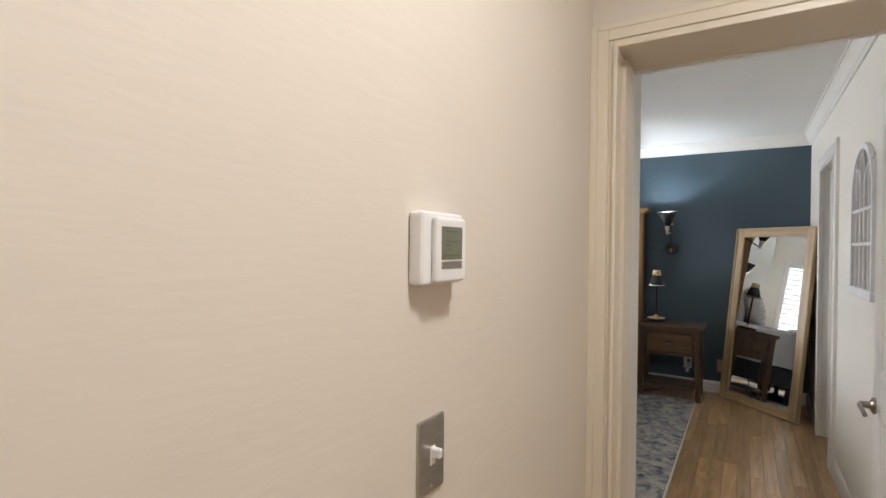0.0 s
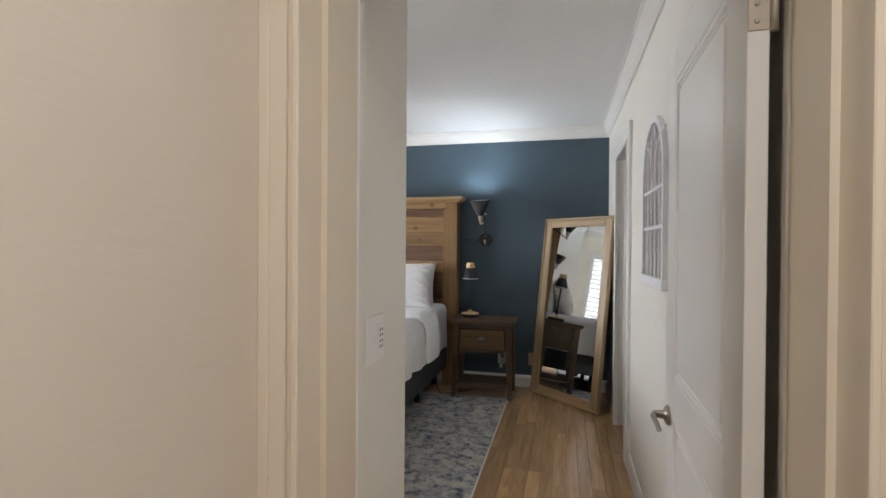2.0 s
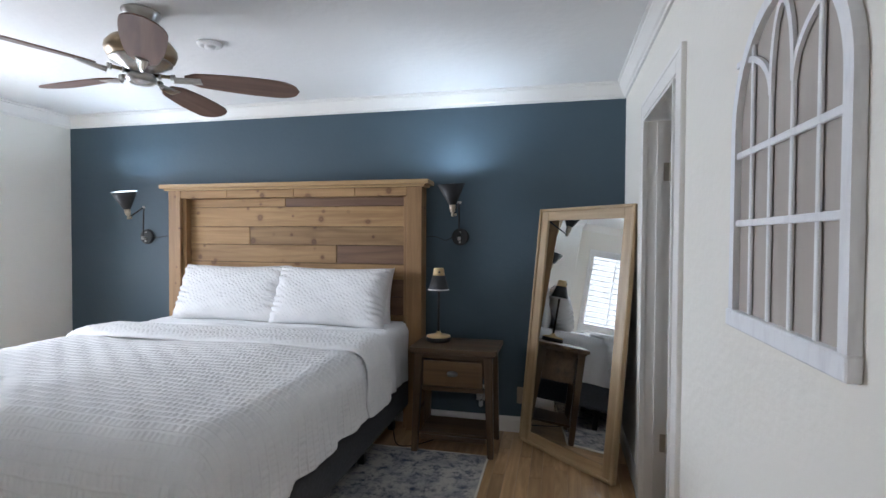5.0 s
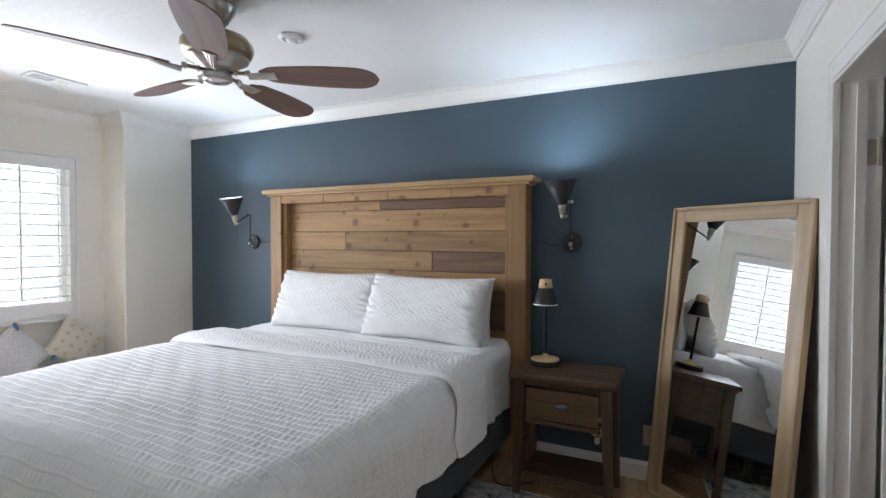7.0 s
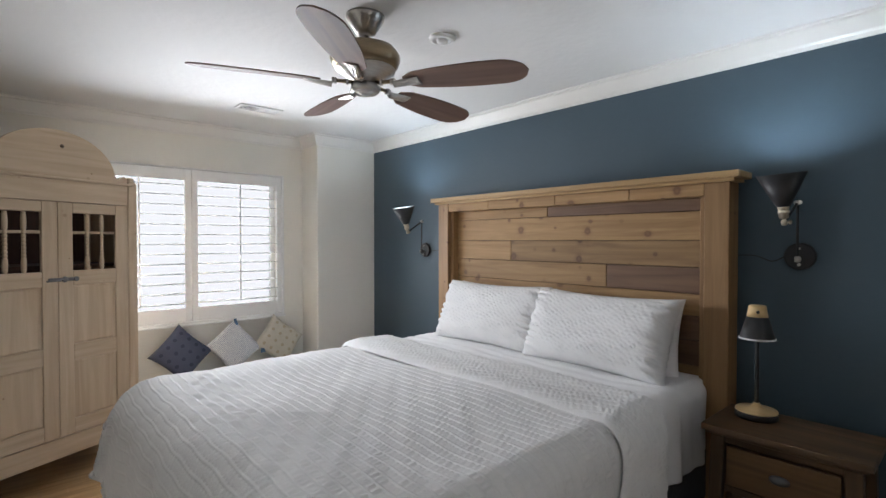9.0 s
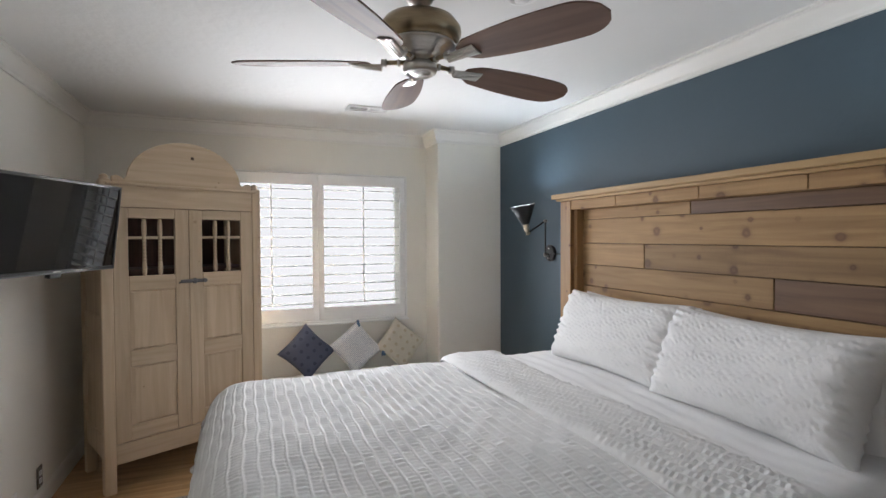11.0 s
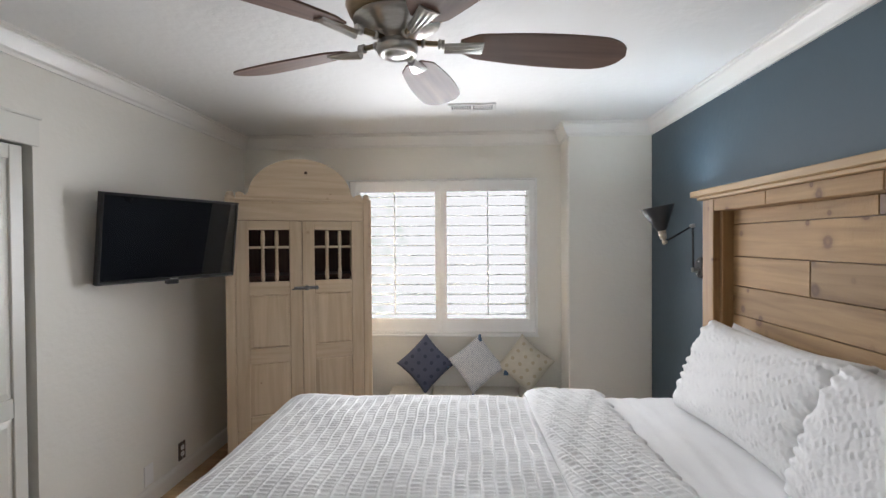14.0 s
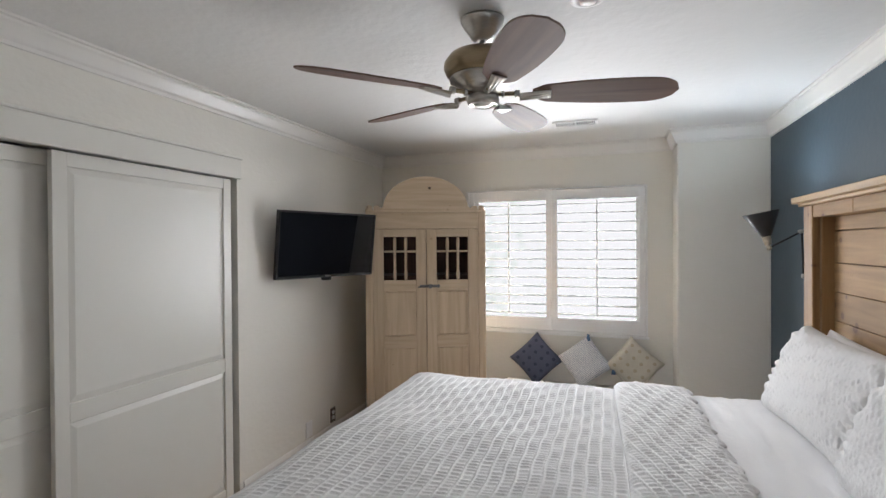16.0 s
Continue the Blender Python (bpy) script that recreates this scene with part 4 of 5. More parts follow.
# ---- wall sconces ----
def sconce(plate, elbow, joint, axis, cord, label):
    """A swing-arm sconce: disc, two rods, socket, open black cone shining upwards."""
    P, E, J = Vector(plate), Vector(elbow), Vector(joint)
    radius = 0.094
    s = thing("wall_sconce", label, "wall lamp", "bedside wall sconces", Matrix.Translation(P))
    A = Vector(axis).normalized()
    b = bmesh.new()
    lathe(b, [(0.062, 0), (0.062, 0.018), (0.059, 0.022), (0.054, 0.0235), (0.02, 0.024)], 36, pose(0, 0, 0, 90))
    plate_part = part("backplate", b, BLACK, s)
    for z in (-0.036, 0.036):
        part("screw", lathe(bmesh.new(), [(0.0055, 0), (0.0045, 0.003), (0.001, 0.004)], 12, Matrix.Translation((0, -0.023, z)) @ pose(0, 0, 0, 90)), NICKEL, plate_part)
    b = bmesh.new()
    piv = Vector((0, -0.055, -0.012))
    rod(b, (0, -0.02, -0.012), piv, 0.008)
    lathe(b, [(0.004, -0.014), (0.012, -0.012), (0.012, 0.012), (0.004, 0.014)], 16, Matrix.Translation(piv))
    lathe(b, [(0.007, 0), (0.007, 0.012)], 12, Matrix.Translation((0.0, -0.022, -0.038)) @ pose(0, 0, 0, 90))
    part("pivot", b, NICKEL, s, "nickel pivot and switch")
    e = E - P
    part("lower_arm", rod(bmesh.new(), piv, e, 0.0055), BLACK, s)
    b = bmesh.new()
    lathe(b, [(0.004, -0.016), (0.011, -0.012), (0.011, 0.012), (0.004, 0.016)], 16, Matrix.Translation(e) @ pose(0, 0, 0, 90, 0, 40))
    lathe(b, [(0.008, 0.016), (0.008, 0.024)], 12, Matrix.Translation(e) @ pose(0, 0, 0, 90, 0, 40))
    part("elbow", b, NICKEL, s, "nickel elbow joint")
    j = J - P
    part("upper_arm", rod(bmesh.new(), e, j, 0.0055), BLACK, s)
    R = Matrix.Translation(j) @ A.to_track_quat('Z', 'Y').to_matrix().to_4x4()
    b = bmesh.new()
    lathe(b, [(0.004, -0.014), (0.012, -0.011), (0.012, 0.008), (0.008, 0.011), (0.008, 0.015), (0.017, 0.018), (0.019, 0.024), (0.0195, 0.040),
              (0.022, 0.042), (0.022, 0.047), (0.0205, 0.049), (0.0205, 0.058), (0.0225, 0.060), (0.0225, 0.070), (0.019, 0.073)], 28, R)
    lathe(b, [(0.004, 0.0), (0.004, 0.018), (0.009, 0.020), (0.009, 0.027), (0.003, 0.029)], 14, R @ pose(0, 0, 0, 0, 90, 0))
    part("socket", b, SOCKET, s, "aged nickel bulb socket with thumbscrew")
    b = bmesh.new()
    lathe(b, [(0.023, 0.068), (0.028, 0.073), (radius, 0.210), (radius - 0.002, 0.210), (0.027, 0.076), (0.02, 0.072)], 40, R)
    shade = part("shade", b, BLACK, s, "black conical metal shade")
    b = bmesh.new()
    lathe(b, [(0.0265, 0.078), (radius - 0.0035, 0.2085), (radius - 0.0045, 0.2085), (0.025, 0.079)], 40, R, cap=False)
    part("shade_lining", b, WHITEIN, shade, "white enamel lining")
    b = bmesh.new()
    lathe(b, [(0.012, 0.070), (0.014, 0.085), (0.026, 0.110), (0.028, 0.128), (0.021, 0.146), (0.006, 0.154)], 20, R)
    part("bulb", b, BULB, s, "lit white bulb")
    part("cord", tube(bmesh.new(), curve_pts([Vector(c) - P for c in cord], 8), 0.0028, 6), RUBBER, s)
    lamp_point("sconce_light", P + (R @ Vector((0, 0, 0.160))), BULB_WATTS, (0.80, 0.91, 1.0), 0.03)


for args in (((-3.31, YN, 1.385), (-3.283, 5.388, 1.630), (-3.268, 5.222, 1.537), (0.0, -0.20, 1.0), ((-3.255, 5.44, 1.387), (-3.18, 5.43, 1.38), (-3.06, 5.435, 1.395), (-2.955, 5.42, 1.395)),
              "black cone wall sconce with nickel joints, lit"),
             ((-0.592, YN, 1.395), (-0.594, 5.402, 1.641), (-0.602, 5.228, 1.547), (-0.03, -0.13, 1.0), ((-0.65, 5.44, 1.393), (-0.70, 5.43, 1.37), (-0.77, 5.435, 1.395), (-0.845, 5.42, 1.395)),
              "black cone wall sconce with nickel joints, lit")):
    sconce(*args)

# ---- nightstand and lamp ----
ns = thing("nightstand", "dark walnut nightstand with one drawer and shelf", "nightstand", m=Matrix.Translation((-0.545, 5.12, 0)))
bm = bmesh.new()
box(bm, -0.285, 0.285, -0.175, 0.20, 0.655, 0.683, 0.005, 2)
part("tabletop", bm, WALNUT, ns)
part("top_moulding", boxes((-0.268, 0.268, -0.160, 0.19, 0.641, 0.655), bevel=0.003), WALNUT, ns)


def taper_leg(x, y, sx, sy):
    b = bmesh.new()
    r = bmesh.ops.create_cube(b, size=1.0)
    for v in r["verts"]:
        up = v.co.z > 0
        wdt = 0.055 if up else 0.038
        v.co = Vector((x + v.co.x * wdt + (0 if up else sx), y + v.co.y * wdt + (0 if up else sy), 0.641 if up else 0.006))
    bmesh.ops.bevel(b, geom=b.edges[:], offset=0.004, segments=1, affect='EDGES')
    return b


for x in (-0.225, 0.225):
    for y in (-0.125, 0.155):
        part("leg", taper_leg(x, y, 0.022 * (1 if x > 0 else -1), -0.025 if y < 0 else 0.008), WALNUTV, ns)
part("side_panel", boxes((-0.222, -0.206, -0.10, 0.13, 0.42, 0.641)), WALNUT, ns)
part("side_panel", boxes((0.206, 0.222, -0.10, 0.13, 0.42, 0.641)), WALNUT, ns)
part("back_panel", boxes((-0.2, 0.2, 0.14, 0.155, 0.42, 0.641)), WALNUT, ns)
part("apron", boxes((-0.199, 0.199, -0.142, -0.122, 0.405, 0.432), bevel=0.002), WALNUT, ns)
part("drawer_rail", boxes((-0.199, 0.199, -0.142, -0.122, 0.612, 0.641), bevel=0.002), WALNUT, ns)
dr = part("drawer_front", boxes((-0.192, 0.192, -0.150, -0.128, 0.438, 0.602), bevel=0.004, seg=2), DRAWER, ns, "warmer brown drawer front")
cup = bmesh.new()
bmesh.ops.create_uvsphere(cup, u_segments=20, v_segments=10, radius=1.0)
for v in cup.verts:
    v.co = Vector((v.co.x * 0.036, -0.150 + min(0.0, v.co.y) * 0.022, 0.522 + v.co.z * 0.019))
part("cup_pull", cup, IRON, dr, "dark iron cup pull", smooth=True)
part("shelf", boxes((-0.225, 0.225, -0.13, 0.16, 0.115, 0.132), bevel=0.003), WALNUT, ns)
part("shelf_rail", boxes((-0.215, 0.215, -0.140, -0.122, 0.085, 0.115), bevel=0.003), WALNUT, ns)
part("shelf_rail", boxes((-0.215, 0.215, 0.145, 0.160, 0.085, 0.115), bevel=0.003), WALNUT, ns)

lamp = thing("table_lamp", "small black and beech table lamp, off", "table lamp", m=Matrix.Translation((-0.690, 5.195, 0.683)))
part("base", lathe(bmesh.new(), [(0.080, 0.0), (0.084, 0.004), (0.084, 0.026), (0.080, 0.029)], 40), BLACK, lamp)
part("base_top", lathe(bmesh.new(), [(0.082, 0.029), (0.082, 0.036), (0.030, 0.044), (0.016, 0.056), (0.012, 0.066)], 40), BEECH, lamp, "pale beech base top")
part("stem", lathe(bmesh.new(), [(0.0085, 0.06), (0.0085, 0.40)], 16), BLACK, lamp)
sh = part("shade", lathe(bmesh.new(), [(0.070, 0.352), (0.0415, 0.448), (0.039, 0.448), (0.067, 0.354)], 40, cap=False), BLACK, lamp, "black perforated metal shade")
part("rim", lathe(bmesh.new(), [(0.0715, 0.349), (0.0715, 0.356), (0.066, 0.356), (0.066, 0.349)], 40), WHITEIN, sh, "white lower rim")
part("cap", lathe(bmesh.new(), [(0.0415, 0.448), (0.034, 0.494), (0.031, 0.498), (0.010, 0.499)], 36), BEECH, lamp, "pale beech cap")
part("button", lathe(bmesh.new(), [(0.007, 0), (0.006, 0.006)], 12, Matrix.Translation((0.012, -0.036, 0.472)) @ pose(0, 0, 0, 90)), BLACK, lamp)

power_cable = tube(bmesh.new(), curve_pts([(-0.99, 5.10, 0.34), (-0.97, 5.06, 0.12), (-0.93, 5.02, 0.017), (-0.84, 5.01, 0.016), (-0.76, 5.08, 0.016), (-0.62, 5.28, 0.012), (-0.45, 5.40, 0.06)], 8), 0.0035, 8)
solid("power_cable", power_cable, RUBBER, "black power cable trailing from the bed base", "cable")

# ---- leaning mirror ----
e1 = Vector((0.723, -0.691, 0))
back = Vector((0.691, 0.723, 0))
up = (Vector((0, 0, 1.585)) + back * 0.182).normalized()
nrm = e1.cross(up).normalized()
MM = Matrix.Translation((-0.143, 5.317, 0.008)) @ Matrix((e1, -nrm, up)).transposed().to_4x4()
mir = thing("floor_mirror", "tall limed wood framed mirror leaning in the corner", "mirror", m=MM)
MW, MH, FW = 0.768, 1.592, 0.080
for x0, x1 in ((0, FW), (MW - FW, MW)):
    b = bmesh.new()
    box(b, x0, x1, 0.0, 0.030, 0, MH, 0.003)
    outer = (x0, x0 + 0.02) if x0 == 0 else (x1 - 0.02, x1)
    box(b, *outer, -0.012, 0.0, 0, MH, 0.004)
    part("frame_stile", b, ASH, mir)
for z0, z1 in ((0, FW), (MH - FW, MH)):
    b = bmesh.new()
    box(b, FW, MW - FW, 0.0, 0.030, z0, z1, 0.003)
    outer = (z0, z0 + 0.02) if z0 == 0 else (z1 - 0.02, z1)
    box(b, 0.02, MW - 0.02, -0.012, 0.0, *outer, 0.004)
    part("frame_rail", b, ASHX, mir)
part("mirror_glass", boxes((FW - 0.002, MW - FW + 0.002, 0.010, 0.016, FW - 0.002, MH - FW + 0.002)), mirror_glass, mir, "silvered glass")
part("backing", boxes((0.01, MW - 0.01, 0.0305, 0.036, 0.01, MH - 0.01)), WALNUT, mir)

# ---- arched wall frame ----
AY0, AY1, AZ0, AZS, AZT = 2.78, 3.305, 1.20, 1.645, 1.908
art = thing("arched_wall_frame", "whitewashed arched window frame hung on the wall", "wall decor", m=Matrix.Translation((XE, (AY0 + AY1) / 2, AZ0)))
hw, hs, ht = (AY1 - AY0) / 2, AZS - AZ0, AZT - AZ0


def arch_half(t, inset=0.0):
    """Outline of the arch: y and z at t in 0..pi."""
    return (hw - inset) * math.cos(t), hs + (ht - hs - inset) * math.sin(t)


def ribbon(bm, pts, half, x0, x1):
    pts = [Vector((0, *p)) for p in pts]
    rings = []
    for i, p in enumerate(pts):
        d = (pts[min(i + 1, len(pts) - 1)] - pts[max(i - 1, 0)]).normalized()
        s = Vector((0, -d.z, d.y)) * half
        rings.append([bm.verts.new(p + s + Vector((x, 0, 0))) if k == 0 else bm.verts.new(p - s + Vector((x, 0, 0))) for k, x in ((0, x0), (1, x0), (1, x1), (0, x1))])
    for a, b in zip(rings, rings[1:]):
        for k in range(4):
            bm.faces.new((a[k], a[(k + 1) % 4], b[(k + 1) % 4], b[k]))
    bm.faces.new(rings[0])
    bm.faces.new(rings[-1])
    return bm


f0 = 0.014
outline = [(hw - f0, 0.0)] + [arch_half(math.pi * k / 28, f0) for k in range(29)] + [(-hw + f0, 0.0)]
part("outer_frame", ribbon(bmesh.new(), outline, f0, -0.021, -0.001), WHITEWASH, art)
part("bottom_rail", boxes((-0.026, -0.001, -hw - 0.006, hw + 0.006, -0.03, 0.012), bevel=0.003), WHITEWASH, art)
for z in (0.225, 0.390):
    part("cross_bar", boxes((-0.0165, -0.008, -hw + f0, hw - f0, z - 0.008, z + 0.008), bevel=0.002), WHITEWASH, art)
for y in (-0.15, -0.05, 0.05, 0.15):
    topz = hs + (ht - hs) * math.sqrt(1 - (y / hw) ** 2) - 0.012
    part("upright_bar", boxes((-0.0155, -0.008, y - 0.006, y + 0.006, 0.01, topz if abs(y) > 0.1 else 0.50), bevel=0.002), WHITEWASH, art)
quarter = [math.pi / 2 * k / 12 for k in range(13)]
for sg in (-1, 1):
    part("tracery_arch", ribbon(bmesh.new(), [(sg * (0.05 + (hw - f0 - 0.05) * (1 - math.cos(a))), 0.49 + 0.125 * math.sin(a)) for a in quarter], 0.007, -0.016, -0.008), WHITEWASH, art)
    part("tracery_arch", ribbon(bmesh.new(), [(sg * 0.05 * math.cos(a), 0.49 + 0.175 * math.sin(a)) for a in quarter], 0.007, -0.0162, -0.0082), WHITEWASH, art)
bk = bmesh.new()
ol = [(hw - f0, 0.0)] + [arch_half(math.pi * k / 28, f0) for k in range(29)] + [(-hw + f0, 0.0)]
fa = bk.faces.new([bk.verts.new((-0.006, y, z)) for y, z in ol])
ex = bmesh.ops.extrude_face_region(bk, geom=[fa])
bmesh.ops.translate(bk, verts=[v for v in ex["geom"] if isinstance(v, bmesh.types.BMVert)], vec=(0.004, 0, 0))
part("backing_panel", bk, TAUPE, art, "taupe backing board")

# ---- ceiling fan ----
FX, FY = -1.822, 3.884
fan = thing("ceiling_fan", "five-blade ceiling fan in brushed nickel, at rest", "ceiling fan", m=Matrix.Translation((FX, FY, 0)))
part("canopy", lathe(bmesh.new(), [(0.084, 2.44), (0.084, 2.431), (0.079, 2.427), (0.079, 2.419), (0.072, 2.415), (0.071, 2.404), (0.062, 2.399), (0.059, 2.386), (0.051, 2.380), (0.046, 2.367), (0.032, 2.360), (0.024, 2.356)], 40), NICKEL, fan)
part("downrod", lathe(bmesh.new(), [(0.011, 2.37), (0.011, 2.335), (0.020, 2.332), (0.034, 2.318)], 24), NICKEL, fan)
part("motor_housing", lathe(bmesh.new(), [(0.03, 2.322), (0.085, 2.316), (0.130, 2.298), (0.150, 2.270), (0.152, 2.250), (0.142, 2.225), (0.125, 2.210)], 48), BRONZE, fan, "bronze-tinted bowl motor housing")
part("lower_housing", lathe(bmesh.new(), [(0.126, 2.214), (0.130, 2.210), (0.130, 2.202), (0.112, 2.198), (0.109, 2.190), (0.092, 2.186), (0.089, 2.178), (0.070, 2.172), (0.054, 2.162), (0.050, 2.148), (0.045, 2.145)], 48), NICKEL, fan)
part("hub", lathe(bmesh.new(), [(0.046, 2.150), (0.060, 2.145), (0.064, 2.125), (0.058, 2.112), (0.050, 2.106), (0.046, 2.112), (0.034, 2.112), (0.030, 2.106), (0.005, 2.104)], 40), NICKEL, fan)


def blade_mesh():
    n, m = 40, 11
    top = []
    for i in range(n + 1):
        t = i / n
        x = 0.19 + 0.525 * t
        wd = 0.074 * (0.50 + 0.62 * math.sin(math.pi * (0.10 + 0.62 * t))) * math.sqrt(max(0.0, 1 - max(0, (t - 0.80) / 0.20) ** 2.2)) * min(1, 0.55 + t * 5)
        top.append([(x, wd * (2 * j / (m - 1) - 1), 0.0) for j in range(m)])
    b = bmesh.new()
    rows_v = {}
    for s, dz in ((0, 0.003), (1, -0.003)):
        rows_v[s] = [[b.verts.new((x, y, dz)) for x, y, _ in r] for r in top]
        for a, c in zip(rows_v[s], rows_v[s][1:]):
            for j in range(m - 1):
                b.faces.new((a[j], a[j + 1], c[j + 1], c[j]))
    border = lambda R: [r[0] for r in R] + R[-1][1:-1] + [r[-1] for r in reversed(R)] + list(reversed(R[0][1:-1]))
    p, q = border(rows_v[0]), border(rows_v[1])
    for k in range(len(p)):
        b.faces.new((p[k], p[(k + 1) % len(p)], q[(k + 1) % len(p)], q[k]))
    bmesh.ops.remove_doubles(b, verts=b.verts, dist=0.0003)
    return done(b, "blade", BLADE)


BM = blade_mesh()
iron = bmesh.new()
lathe(iron, [(0.008, 0), (0.0135, 0.002), (0.0135, 0.010), (0.008, 0.012)], 16, along((0.072, 0, 0.002), (0.2, 0, 0.002)))
lathe(iron, [(0.008, 0), (0.0145, 0.003), (0.0145, 0.009), (0.011, 0.012), (0.0145, 0.015), (0.0145, 0.020), (0.010, 0.022)], 16, along((0.122, 0, 0.002), (0.2, 0, 0.002)))
rows_i = []
for i in range(9):
    t = i / 8
    x, hw_i, dp = 0.142 + 0.118 * t, 0.013 + 0.016 * t ** 0.8, 0.016 * (1 - t) ** 0.7 + 0.006
    rows_i.append([iron.verts.new((x, hw_i * math.cos(math.pi * j / 12), -0.003 - dp * math.sin(math.pi * j / 12) * (1 + 0.10 * math.cos(math.pi * j)))) for j in range(13)])
for a, c in zip(rows_i, rows_i[1:]):
    for j in range(12):
        iron.faces.new((a[j], c[j], c[j + 1], a[j + 1]))
for r in (rows_i[0], rows_i[-1][::-1]):
    iron.faces.new(r)
for j in ((0, 12),):
    iron.faces.new([r[j[0]] for r in rows_i] + [r[j[1]] for r in reversed(rows_i)])
IM = done(iron, "blade_iron", NICKEL)
ROD = done(rod(bmesh.new(), (0.05, 0, 0.002), (0.128, 0, 0.002), 0.0085, 0.0085, 14), "iron_rod", BRONZE)
for k in range(5):
    ang = 27.0 + 72 * k
    o = new("blade", BM)
    o.parent = fan
    o.matrix_basis = pose(0, 0, 2.148, 0, 0, ang) @ pose(0, 0, 0, -13, 2.2 * math.cos(math.radians(ang - 48)), 0)
    o2 = new("blade_iron", IM)
    o2.parent = o
    o2.location = (0, 0, -0.001)
    o3 = new("iron_rod", ROD)
    o3.parent = o
    o3["label"] = "bronze-tinted rod"

# ---- small ceiling fittings ----
sm = bmesh.new()
lathe(sm, [(0.064, 2.44), (0.064, 2.432), (0.058, 2.424), (0.040, 2.422), (0.036, 2.430), (0.030, 2.430), (0.028, 2.416), (0.004, 2.413)], 40, Matrix.Translation((-1.765, 4.28, 0)))
solid("smoke_detector", sm, PLATE, "round white smoke detector on the ceiling", "smoke detector")
vent = thing("ceiling_vent", "white slotted ceiling air register", "vent", m=Matrix.Translation((-3.62, 4.115, ZC)))
b = bmesh.new()
for x0, x1, y0, y1 in ((-0.075, -0.055, -0.155, 0.155), (0.055, 0.075, -0.155, 0.155), (-0.055, 0.055, -0.155, -0.135), (-0.055, 0.055, 0.135, 0.155), (-0.055, 0.055, -0.008, 0.008)):
    box(b, x0, x1, y0, y1, -0.010, -0.0005, 0.002)
part("frame", b, PLATE, vent)
# flat near-black sheet stands in for the shade inside the register
part("duct", boxes((-0.055, 0.055, -0.135, 0.135, -0.002, -0.0004)), DUCT_SHADE, vent, "dark sheet painted as the shade behind the slats")
slat = done(boxes((-0.054, 0.054, -0.0012, 0.0012, -0.0075, 0.0)), "slat", PLATE)
for sgn in (-1, 1):
    for k in range(9):
        o = new("slat", slat)
        o.parent = vent
        o.matrix_basis = pose(0, sgn * (0.018 + 0.013 * k), -0.002, 40 * sgn, 0, 0)

# ---- wardrobe ----
WM = pose(-3.47, 2.50, 0, 0, 0, 115.6)
WW, WD = 0.976, 0.50
wr = thing("wardrobe", "limed pine wardrobe with arched crest and spindle doors", "wardrobe", m=WM)
for x0, x1 in ((0.0, 0.062), (WW - 0.062, WW)):
    for y0, y1 in ((0.0, 0.062), (WD - 0.05, WD)):
        b = bmesh.new()
        box(b, x0, x1, y0, y1, 0.0, 1.855, 0.005)
        if y0 == 0.0:
            lathe(b, [(0.030, 1.855), (0.030, 1.862), (0.020, 1.868), (0.026, 1.880), (0.014, 1.890), (0.003, 1.894)], 16, Matrix.Translation(((x0 + x1) / 2, 0.031, 0)))
        part("corner_post", b, PINE, wr)
for x0, x1 in ((0.012, 0.030), (WW - 0.030, WW - 0.012)):
    for z0, z1 in ((0.20, 0.34), (0.95, 1.05), (1.72, 1.84)):
        part("side_rail", boxes((x0 - 0.004, x1 + 0.004, 0.062, WD - 0.05, z0, z1), bevel=0.004), PINE, wr)
    for z0, z1 in ((0.34, 0.95), (1.05, 1.72)):
        part("side_panel", boxes((x0 + 0.004, x1 - 0.002, 0.062, WD - 0.05, z0, z1)), PINE, wr)
# back board and inner shelf are much darker brown than the pine outside
part("back_board", boxes((0.062, WW - 0.062, WD - 0.03, WD - 0.012, 0.2, 1.82)), INSIDE, wr, "dark brown back board")
part("floor_board", boxes((0.03, WW - 0.03, 0.03, WD - 0.03, 0.20, 0.225)), PINEX, wr)
part("roof_board", boxes((0.03, WW - 0.03, 0.03, WD - 0.02, 1.80, 1.82)), PINEX, wr)
part("apron", boxes((0.062, WW - 0.062, 0.010, 0.034, 0.165, 0.285), bevel=0.004), PINEX, wr)
part("head_rail", boxes((0.062, WW - 0.062, 0.006, 0.034, 1.70, 1.835), bevel=0.003), PINEX, wr)
part("head_moulding", boxes((0.03, WW - 0.03, -0.008, 0.036, 1.828, 1.846), bevel=0.005), PINEX, wr)
# arched crest with small scrolls at its feet
cr = bmesh.new()
mid, rad = WW / 2, 0.345
pts = [(0.066, 1.846), (0.066, 1.880), (0.085, 1.890), (0.11, 1.882), (0.125, 1.866)]
pts += [(mid - rad * math.cos(math.pi * k / 36), 1.862 + 0.262 * math.sin(math.pi * k / 36)) for k in range(1, 36)]
pts += [(WW - 0.125, 1.866), (WW - 0.11, 1.882), (WW - 0.085, 1.890), (WW - 0.066, 1.880), (WW - 0.066, 1.846)]
fa = cr.faces.new([cr.verts.new((x, 0.006, z)) for x, z in pts])
ex = bmesh.ops.extrude_face_region(cr, geom=[fa])
bmesh.ops.translate(cr, verts=[v for v in ex["geom"] if isinstance(v, bmesh.types.BMVert)], vec=(0, 0.026, 0))
part("crest", cr, PINEX, wr, "half-round pine crest board")
part("crest_knot", lathe(bmesh.new(), [(0.011, 0), (0.006, 0.0015)], 14, Matrix.Translation((mid + 0.03, 0.006, 2.03)) @ pose(0, 0, 0, 90)), WALNUT, wr)


